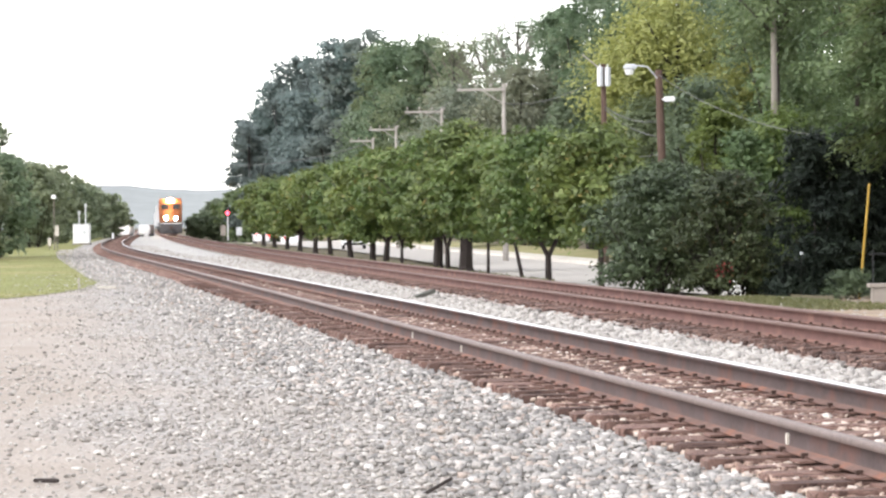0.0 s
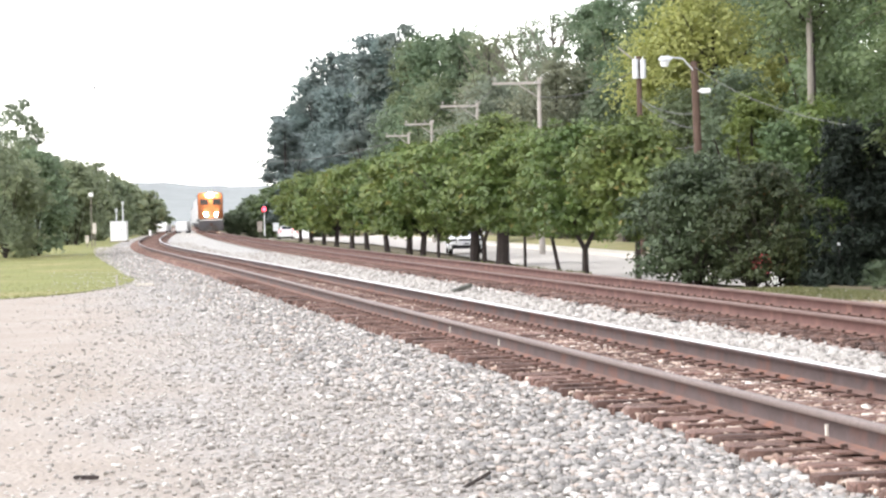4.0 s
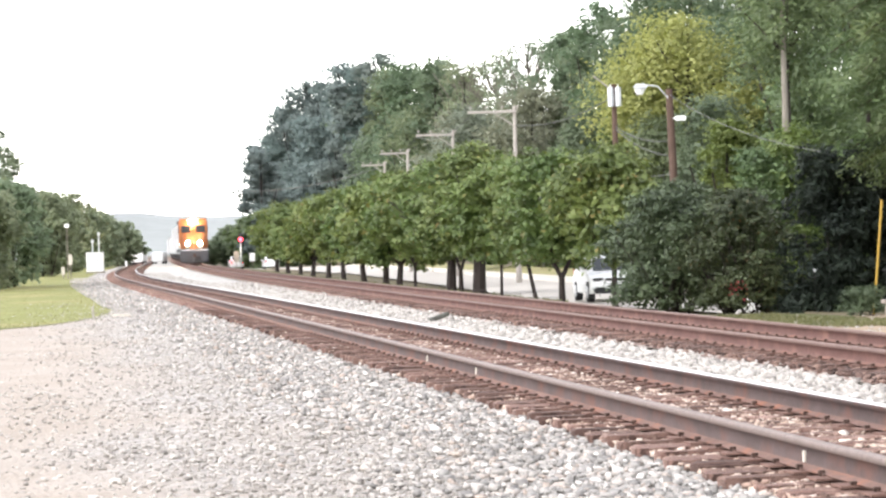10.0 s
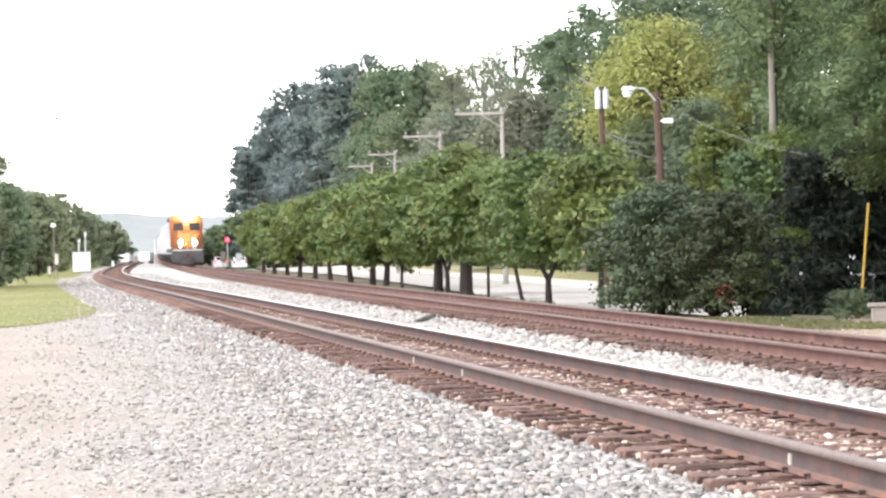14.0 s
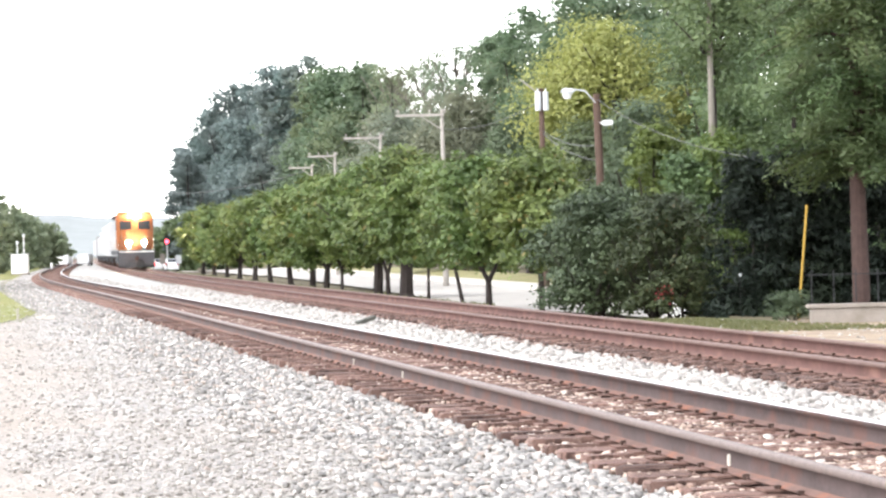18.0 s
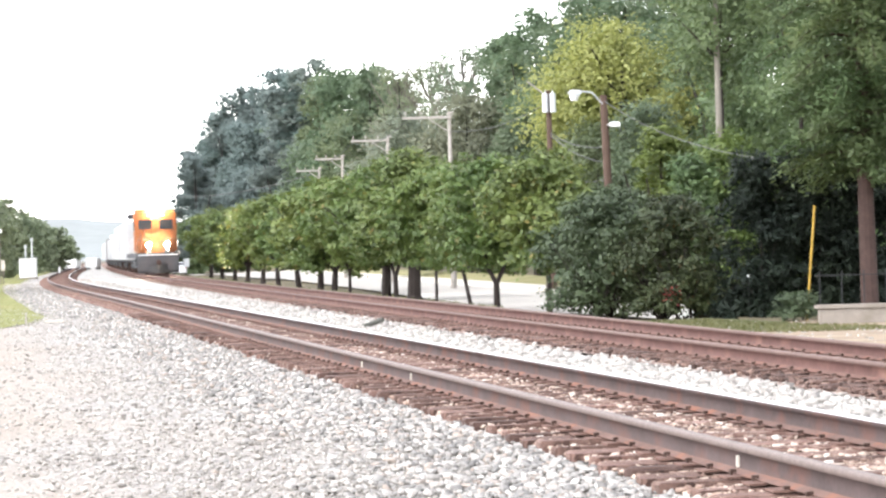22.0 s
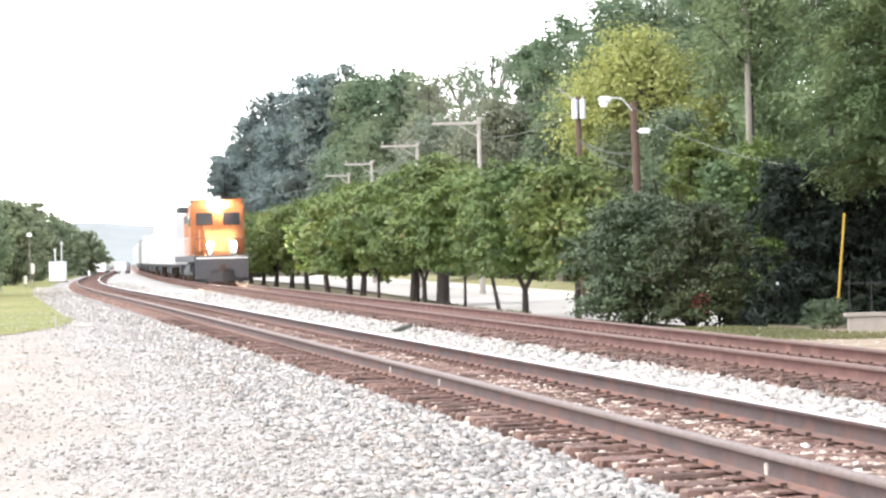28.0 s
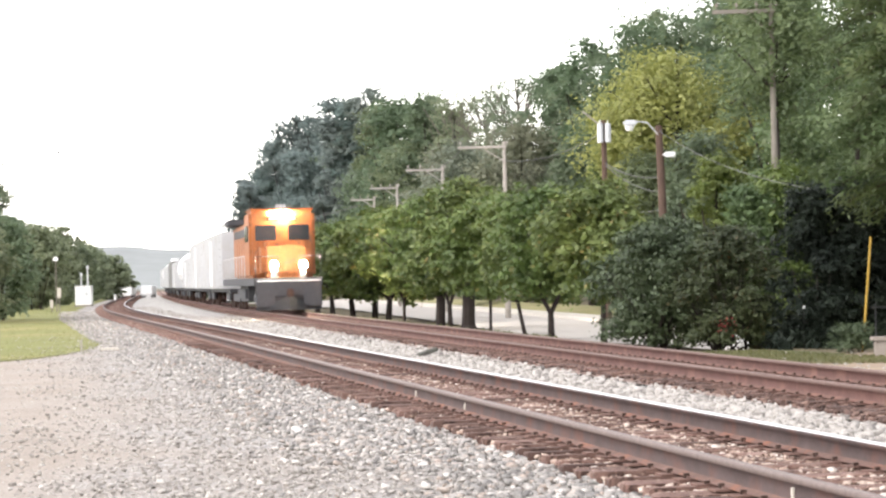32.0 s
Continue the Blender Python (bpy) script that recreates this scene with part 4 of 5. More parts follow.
pts = np.concatenate([np.array((0.02, -1.35, 0.2)) + rng.normal(0, 1, (26, 3)) * np.array((0.11, 0.05, 0.07))])
v, f = leaves(pts, np.tile((0, -1.0, 0.2), (26, 1)), 0.05, 10)
mesh_part("white_blossoms", array_mesh("white_blossoms", v, f), M_PETAL, bush2, "small white blossoms at the foot of the bush")
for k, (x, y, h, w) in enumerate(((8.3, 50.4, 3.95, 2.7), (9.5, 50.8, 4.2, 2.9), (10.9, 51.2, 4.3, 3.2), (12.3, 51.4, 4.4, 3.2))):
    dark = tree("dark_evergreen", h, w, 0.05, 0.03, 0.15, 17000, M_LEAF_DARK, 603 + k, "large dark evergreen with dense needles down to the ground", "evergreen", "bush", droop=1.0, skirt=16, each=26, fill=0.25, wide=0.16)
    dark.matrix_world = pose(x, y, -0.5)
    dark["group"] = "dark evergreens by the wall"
shrub = tree("clipped_shrub", 0.66, 1.12, 0.1, 0.02, 0.035, 6000, M_LEAF_BUSH, 605, "low clipped green shrub beside the concrete wall", "shrub", "bush", stems=3, skirt=8)
shrub.matrix_world = pose(8.33, 46.3, -0.2)

# ---- the far hill
hx = np.linspace(-700, 500, 160)
hz = np.array([20.5 + 7 * noise.noise((x * 0.006, 0.3, 0)) + 2.2 * noise.noise((x * 0.05, 1.3, 0)) + 1.2 * noise.noise((x * 0.17, 2.3, 0)) for x in hx]) + np.clip((hx + 130) * 0.06, 0, 20)
v = np.concatenate([np.stack([hx, np.full(160, 1200.0) - 250, np.full(160, -1.0)], 1), np.stack([hx, np.full(160, 1200.0), hz * 0.75], 1), np.stack([hx, np.full(160, 1230.0), hz], 1), np.stack([hx, np.full(160, 1500.0), np.full(160, -1.0)], 1)])
i, j = np.meshgrid(np.arange(3), np.arange(159), indexing="ij")
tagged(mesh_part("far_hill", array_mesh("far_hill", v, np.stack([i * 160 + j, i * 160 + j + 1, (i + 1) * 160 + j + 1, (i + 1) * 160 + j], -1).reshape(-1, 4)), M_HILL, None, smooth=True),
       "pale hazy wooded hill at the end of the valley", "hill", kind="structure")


# ---- poles and lamps
def utility_pole(x, y, top, arm, seed, label, thick=1.0, wood=None):
    """A grey pole with one long side arm, its brace, pins and insulators."""
    wood = wood or M_POLE_GREY
    p = tagged(empty("utility_pole", pose(x, y, float(ground_z(x, y)))), label, "utility pole", "utility poles along the road")
    h = top - float(ground_z(x, y))
    bm = bmesh.new()
    rod(bm, (0, 0, -0.3), (0, 0, h), 0.16 * thick, 0.095 * thick, 10)
    part("post", bm, wood, p)
    bm = bmesh.new()
    box(bm, -arm / 2 + 0.1, -0.14, h - 0.34, arm, 0.1, 0.13, 0.012)
    part("crossarm", bm, wood, p)
    bm = bmesh.new()
    rod(bm, (-arm * 0.45, -0.14, h - 0.3), (0, -0.1, h - 1.0), 0.03)
    part("brace", bm, wood, p)
    for k in range(4):
        bm = bmesh.new()
        xx = -arm + 0.25 + k * (arm - 0.1) / 3
        rod(bm, (xx, -0.14, h - 0.21), (xx, -0.14, h - 0.1), 0.02)
        rod(bm, (xx, -0.14, h - 0.1), (xx, -0.14, h + 0.02), 0.06, 0.035, 8)
        part("insulator", bm, wood, p)
    return p


utility_pole(10.93, 74, 10.32, 2.05, 1, "tall grey wooden pole with a side arm among the trees", 0.85, M_POLE_OLD)
utility_pole(3.07, 110, 8.15, 2.38, 2, "grey wooden pole with a side arm and insulators")
utility_pole(0.05, 135, 8.31, 2.3, 3, "grey wooden pole with a side arm and insulators")
utility_pole(-3.29, 165, 8.5, 2.1, 4, "grey wooden pole with a side arm above the street trees")
utility_pole(-5.9, 195, 8.75, 2.1, 5, "grey wooden pole with a side arm above the street trees")

lamp = tagged(empty("street_lamp", pose(8.55, 88, float(ground_z(8.55, 88)))), "brown wooden pole with a street lamp and a floodlight", "street lamp")
g0 = float(ground_z(8.55, 88))
bm = bmesh.new()
rod(bm, (0.15, 0, -0.3), (-0.05, 0, 7.3 - g0), 0.19, 0.14, 10)
part("post", bm, M_POLE_BROWN, lamp)
bm = bmesh.new()
rod(bm, (-0.1, -0.1, 6.95 - g0), (-0.5, -0.1, 7.42 - g0), 0.03)
rod(bm, (-0.5, -0.1, 7.42 - g0), (-0.95, -0.1, 7.48 - g0), 0.03)
part("bracket_arm", bm, M_STEEL, lamp)
bm = bmesh.new()
box(bm, -1.17, -0.1, 7.3 - g0, 0.52, 0.34, 0.24, 0.07)
head = part("lamp_head", bm, M_STEEL, lamp)
bm = bmesh.new()
rod(bm, (-1.2, -0.1, 7.12 - g0), (-1.2, -0.1, 7.31 - g0), 0.13, 0.2, 12)
part("lens", bm, M_WHITE, head, "milky white lamp lens")
bm = bmesh.new()
box(bm, 0.35, -0.1, 6.05 - g0, 0.42, 0.24, 0.2, 0.03)
rod(bm, (0.0, -0.1, 6.15 - g0), (0.2, -0.1, 6.15 - g0), 0.025)
part("floodlight", bm, M_WHITE, lamp, "white floodlight on the side of the pole")

tp = tagged(empty("transformer_pole", pose(6.93, 96, float(ground_z(6.93, 96)))), "grey wooden pole carrying two grey transformers", "utility pole")
g0 = float(ground_z(6.93, 96))
bm = bmesh.new()
rod(bm, (0, 0, -0.3), (0, 0, 8.1 - g0), 0.16, 0.11, 10)
part("post", bm, M_POLE_BROWN, tp)
for dx in (-0.16, 0.16):
    bm = bmesh.new()
    rod(bm, (dx, -0.22, 7.15 - g0), (dx, -0.22, 7.95 - g0), 0.13, 0.13, 14)
    rod(bm, (dx, -0.22, 7.95 - g0), (dx, -0.22, 8.08 - g0), 0.03, 0.03, 6)
    part("transformer", bm, M_STEEL, tp)
bm = bmesh.new()
rod(bm, (-0.15, -0.1, 7.9 - g0), (-0.9, -0.1, 8.5 - g0), 0.03)
part("brace", bm, M_POLE_GREY, tp)

globe = tagged(empty("globe_light", pose(3.94, 170, float(ground_z(3.94, 170)))), "round white globe light on a thin pole", "street lamp")
g0 = float(ground_z(3.94, 170))
bm = bmesh.new()
rod(bm, (0, 0, -0.2), (0, 0, 12.7 - g0), 0.05, 0.03)
part("post", bm, M_POLE_OLD, globe)
bm = bmesh.new()
bmesh.ops.create_uvsphere(bm, u_segments=16, v_segments=10, radius=0.27)
bmesh.ops.translate(bm, vec=(0, 0, 12.85 - g0), verts=bm.verts)
part("globe", bm, M_WHITE, globe, smooth=True)


def tube(pts, r, seg=6):
    """One continuous round cable through the points."""
    pts = np.asarray(pts, float)
    d = np.gradient(pts, axis=0)
    d /= np.linalg.norm(d, axis=1)[:, None]
    side = np.cross(d, (0, 0, 1.0))
    side /= np.linalg.norm(side, axis=1)[:, None]
    up = np.cross(side, d)
    ang = np.arange(seg) * 2 * np.pi / seg
    v = pts[:, None] + r * (np.cos(ang)[None, :, None] * side[:, None] + np.sin(ang)[None, :, None] * up[:, None])
    a, b = np.meshgrid(np.arange(len(pts) - 1), np.arange(seg), indexing="ij")
    b2 = (b + 1) % seg
    return v.reshape(-1, 3), np.stack([a * seg + b, a * seg + b2, (a + 1) * seg + b2, (a + 1) * seg + b], -1).reshape(-1, 4)


def cable(a, b, sag, r=0.012):
    u = np.linspace(0, 1, 18)[:, None]
    pts = np.array(a) * (1 - u) + np.array(b) * u
    pts[:, 2] -= sag * 4 * (u * (1 - u))[:, 0]
    v, f = tube(pts, r)
    return tagged(mesh_part("cable", array_mesh("cable", v, f), M_CABLE), "thin overhead cable between the poles", "cable", "overhead cables")


cable((8.5, 88, 7.1), (9.88, 46.9, 3.0), 0.62, 0.012)
cable((8.55, 88, 5.3), (6.95, 96, 6.3), 0.25, 0.018)
cable((8.55, 88, 4.7), (6.95, 96, 6.2), 0.25, 0.018)
cable((8.55, 88, 4.0), (6.95, 96, 4.3), 0.1, 0.018)
cable((6.9, 96, 7.6), (3.1, 110, 7.2), 0.4, 0.018)
cable((0.9, 110, 7.7), (-2.1, 135, 7.95), 0.5, 0.015)
cable((-2.1, 135, 7.95), (-5.3, 165, 8.25), 0.5, 0.015)
cable((-6.5, 195, 8.2), (-24, 250, 8.0), 0.6, 0.03)

# ---- wall, yellow marker and fence by the crossing
wall = tagged(empty("retaining_wall", pose(8.46, 44.4, -0.25)), "low weathered concrete wall with a flat coping", "wall")
bm = bmesh.new()
box(bm, 2.5, 0.15, 0, 5.0, 0.3, 0.36, 0.02)
part("wall_body", bm, M_CONCRETE, wall)
bm = bmesh.new()
box(bm, 2.48, 0.15, 0.363, 5.1, 0.38, 0.08, 0.015)
part("coping", bm, M_CONCRETE, wall)
fence = tagged(empty("iron_fence", pose(8.6, 45.4, -0.1)), "thin dark iron fence behind the wall", "fence")
for k in range(10):
    bm = bmesh.new()
    rod(bm, (0.05 + k * 0.45, 0, 0), (0.05 + k * 0.45, 0, 0.95), 0.013, 0.013, 6)
    part("bar", bm, M_BLACK, fence)
for z in (0.15, 0.85):
    bm = bmesh.new()
    box(bm, 2.05, 0, z, 4.2, 0.02, 0.02)
    part("fence_rail", bm, M_BLACK, fence)
marker = tagged(empty("yellow_marker", pose(8.66, 46.95, -0.15, 0, 5.5, 0)), "thin yellow leaning marker pole", "marker pole")
bm = bmesh.new()
rod(bm, (0, 0, -0.2), (0, 0, 2.36), 0.026, 0.026, 10)
part("pole", bm, M_YELLOW, marker)
old = tagged(empty("old_pine", pose(10.0, 47.0, -0.2)), "old pine with a reddish-brown trunk and drooping boughs behind the wall", "tree")
bm = bmesh.new()
rod(bm, (0, 0, -0.2), (0.0, 0, 0.3), 0.3, 0.2, 12)
rod(bm, (0, 0, 0.3), (-0.04, 0, 4.0), 0.19, 0.15, 12)
rod(bm, (-0.04, 0, 4.0), (0.0, 0, 9.4), 0.15, 0.04, 10)
part("trunk", bm, M_PINE_BARK, old)
rng = np.random.default_rng(77)
pts, out = [], []
for k in range(64):
    z0 = 3.0 + 6.0 * (k + rng.uniform(0, 1)) / 64
    reach = min(3.0 - 0.28 * (z0 - 3), 1.25 + 0.42 * (z0 - 3)) * rng.uniform(0.75, 1.1)
    a = 2.4 * k + rng.uniform(-0.4, 0.4)
    way = np.array((math.cos(a), math.sin(a), 0))

    def along(u):
        return way * reach * u + np.array((0, 0, z0 + reach * (0.3 * u - 0.52 * u * u)))

    bm = bmesh.new()
    for u in range(4):
        rod(bm, along(u / 4), along((u + 1) / 4), 0.04 - 0.008 * u, 0.032 - 0.008 * u, 5)
    limb = part("limb", bm, M_PINE_BARK, old)
    n = 560
    u = rng.uniform(0.08, 1.05, n) ** 0.8
    p = np.array([along(q) for q in u]) + rng.standard_normal((n, 3)) * np.array((0.2, 0.2, 0.09))
    v, f = leaves(p, np.tile(way * 0.4 + np.array((0, 0, 0.7)), (n, 1)), 0.15, 900 + k, 0.5, 0.16)
    mesh_part("needles", array_mesh("needles", v, f), M_LEAF_PINE, limb)

# ---- cabinet, signals and small things by the line
cab = tagged(empty("signal_cabinet", pose(-30.5, 191, -0.1)), "white trackside signal cabinet on a concrete foot", "cabinet")
bm = bmesh.new()
box(bm, 0, 0, 0.12, 1.35, 1.0, 1.6, 0.03)
part("body", bm, M_WHITE, cab)
bm = bmesh.new()
box(bm, 0, 0, 0, 1.5, 1.15, 0.12, 0.02)
part("foot", bm, M_CONCRETE, cab)
bm = bmesh.new()
box(bm, 0, 0, 1.72, 1.45, 1.1, 0.06, 0.02)
part("roof", bm, M_STEEL, cab)
bm = bmesh.new()
box(bm, 0.3, -0.52, 0.9, 0.2, 0.05, 0.3, 0.01)
part("meter_box", bm, M_STEEL, cab)
for dx, hh in ((-0.2, 0.8), (0.35, 1.4)):
    bm = bmesh.new()
    rod(bm, (dx, 0, 1.75), (dx, 0, 1.75 + hh), 0.06)
    box(bm, dx, 0, 1.75 + hh, 0.22, 0.2, 0.3, 0.03)
    part("antenna", bm, M_STEEL, cab)
slab = tagged(empty("stone_slab", pose(-8.64, 58, -0.12, 0, 0, 20)), "pale broken concrete slab lying on the gravel", "slab")
bm = bmesh.new()
box(bm, 0, 0, 0, 0.46, 0.34, 0.1, 0.03)
part("block", bm, M_KERB, slab)
plank = tagged(empty("wood_plank", pose(-0.4, 47.5, -0.04, 0, -9, 58)), "short grey weathered timber on the white stones", "plank")
bm = bmesh.new()
box(bm, 0, 0, 0, 0.75, 0.13, 0.08, 0.015)
part("timber", bm, M_TIMBER, plank)


def post_box(name, x, y, z0, h, w, bh, mat, label, cat, r=0.035, pole=None):
    """A thin grey post with a box on top."""
    o = tagged(empty(name, pose(x, y, z0)), label, cat)
    bm = bmesh.new()
    rod(bm, (0, 0, -0.1), (0, 0, h), r, r, 8)
    part("post", bm, pole or M_POLE_OLD, o)
    bm = bmesh.new()
    box(bm, 0, -0.02, h - bh, w, 0.22, bh, 0.03)
    part("box", bm, mat, o)
    return o


post_box("meter_post", -25.93, 152, -0.12, 1.67, 0.24, 0.72, M_KERB, "white box on a thin post before the trees", "meter post")
post_box("meter_post", -26.44, 152, -0.12, 0.84, 0.22, 0.55, M_KERB, "low white box on a post before the trees", "meter post")
post_box("track_marker", -28.6, 196, -0.12, 0.95, 0.16, 0.5, M_WHITE, "small white marker post beside the track", "marker")
post_box("yard_light", -25.78, 150, -0.12, 3.7, 0.3, 0.26, M_WHITE, "white floodlight on a tall thin mast", "floodlight")
post_box("white_plate", 7.71, 48.6, -0.25, 1.02, 0.09, 0.06, M_STEEL, "small white plate on a thin post before the dark evergreen", "sign", 0.003, M_BLACK)
post_box("relay_box", -22.9, 236, -0.15, 1.5, 0.55, 1.1, M_CONCRETE, "grey relay box on a post beside the far track", "relay box")
post_box("relay_box", -21.6, 240, -0.15, 1.3, 0.6, 0.9, M_STEEL, "pale relay box beside the signal", "relay box")
sig = tagged(empty("railway_signal", pose(-22.6, 238, -0.15)), "railway signal mast showing a red light", "signal")
bm = bmesh.new()
rod(bm, (0, 0, -0.1), (0, 0, 3.2), 0.07, 0.07, 8)
part("mast", bm, M_STEEL, sig)
bm = bmesh.new()
box(bm, 0, 0, 2.35, 0.5, 0.12, 1.0, 0.04)
part("signal_head", bm, M_BLACK, sig)
bm = bmesh.new()
rod(bm, (0, -0.07, 2.75), (0, -0.16, 2.75), 0.2, 0.2, 14)
part("red_lens", bm, M_RED_LIGHT, sig, "glowing red signal lens")
for x, y, w in ((-42.2, 300, 1.9), (-39.6, 302, 1.6)):
    van = tagged(empty("parked_van", pose(x, y, -0.15)), "white van parked far off beside the line", "van")
    bm = bmesh.new()
    box(bm, 0, 0, 0.35, w, 4.6, 1.3, 0.15)
    part("body", bm, M_WHITE, van)
    for wy in (-1.4, 1.4):
        for wx in (-w / 2 + 0.12, w / 2 - 0.12):
            bm = bmesh.new()
            rod(bm, (wx - 0.1, wy, 0.33), (wx + 0.1, wy, 0.33), 0.33, 0.33, 12)
            part("wheel", bm, M_BLACK, van)
tower = tagged(empty("radio_tower", pose(-118.5, 700, -0.2)), "very thin tall radio mast far behind the trees", "radio mast")
bm = bmesh.new()
rod(bm, (0, 0, 0), (0, 0, 44), 0.22, 0.16, 6)
part("mast", bm, M_DARK, tower)
bm = bmesh.new()
box(bm, 0, 0, 43.6, 2.2, 0.3, 0.3)
part("crossbar", bm, M_DARK, tower)
stake = tagged(empty("wood_stake", pose(-9.4, 58.2, -0.12, 0, 4, 0)), "thin wooden stake in the gravel", "stake")
bm = bmesh.new()
box(bm, 0, 0, -0.1, 0.035, 0.035, 0.42)
part("stick", bm, M_POLE_GREY, stake)
twig = tagged(empty("wood_scrap", pose(-0.05, 13.55, -0.06, 28, 0, -80)), "dark splinter of wood lying on the stones", "wood scrap")
bm = bmesh.new()
box(bm, 0, 0, 0, 0.022, 0.22, 0.02, 0.005)
part("splinter", bm, M_BARK, twig)
twig2 = tagged(empty("wood_scrap", pose(-2.55, 14.4, -0.09, 0, 0, 75)), "dark splinter of wood lying on the gravel", "wood scrap")
bm = bmesh.new()
box(bm, 0, 0, 0, 0.035, 0.17, 0.025, 0.006)
part("splinter", bm, M_BARK, twig2)

# blades of grass
def tufts(name, pts, height, label, seed, mat=M_BLADES):
    rng = np.random.default_rng(seed)
    n = len(pts)
    a = rng.uniform(0, np.pi, n)
    w = np.stack([np.cos(a), np.sin(a), np.zeros(n)], 1) * height * 0.35
    tip = np.column_stack([rng.normal(0, 0.4, (n, 2)) * height, height * rng.uniform(0.4, 1.2, n)])
    v = np.stack([pts - w, pts + w, pts + tip + w * 0.15, pts + tip - w * 0.15], 1)
    return tagged(mesh_part(name, array_mesh(name, v.reshape(-1, 3), np.arange(4 * n).reshape(-1, 4)), mat), label, "grass", kind="stuff")


rg = np.random.default_rng(5)
ty = 49 + 130 * rg.uniform(0, 1, 26000) ** 1.8
tx = np.interp(ty, YG, edge) - 22 * rg.uniform(0, 1, 26000) ** 1.4 + rg.normal(0, 0.25, 26000)
tufts("lawn_grass", np.column_stack([tx, ty, np.full(26000, -0.09)]), 0.035, "short yellow-green blades of the lawn", 6)
ty = rg.uniform(41, 48.5, 5000)
tx = x2(ty) + rg.uniform(0, 1, 5000) * 3.2 + np.interp(ty, [41, 44, 47, 52], [4.2, 2.7, 2.0, 1.7])
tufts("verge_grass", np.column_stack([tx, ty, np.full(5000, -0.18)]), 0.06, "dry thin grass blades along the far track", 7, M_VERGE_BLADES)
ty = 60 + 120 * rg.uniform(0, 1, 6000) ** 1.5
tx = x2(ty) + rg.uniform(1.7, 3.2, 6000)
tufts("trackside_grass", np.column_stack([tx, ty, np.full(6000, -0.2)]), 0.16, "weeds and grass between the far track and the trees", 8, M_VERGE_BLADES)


def rail_tag(y):
    x = float(x1(y)) - 0.7525 - 0.02
    o = tagged(empty("rail_tag", pose(x, y, 0.05, 0, 0, 10)), "small white paint tag on the rail web", "tag", "white tags on the rail")
    bm = bmesh.new()
    box(bm, 0, 0, 0, 0.04, 0.04, 0.075, 0.004)
    part("plate", bm, M_KERB, o)


for y in (14.8, 25.7, 28.85):
    rail_tag(y)


# ---- the train
def wheelset(parent, y):
    for xx in (-0.75, 0.75):
        bm = bmesh.new()
        rod(bm, (xx - 0.07, y, 0.48), (xx + 0.07, y, 0.48), 0.48, 0.48, 18)
        part("wheel", bm, M_IRON, parent)


def bogie(parent, y, gap, n):
    for k in range(n):
        wheelset(parent, y + (k - (n - 1) / 2) * gap)
    for xx in (-1.0, 1.0):
        bm = bmesh.new()
        box(bm, xx, y, 0.4, 0.14, gap * (n - 1) + 0.9, 0.4, 0.04)
        part("side_frame", bm, M_DARK, parent)


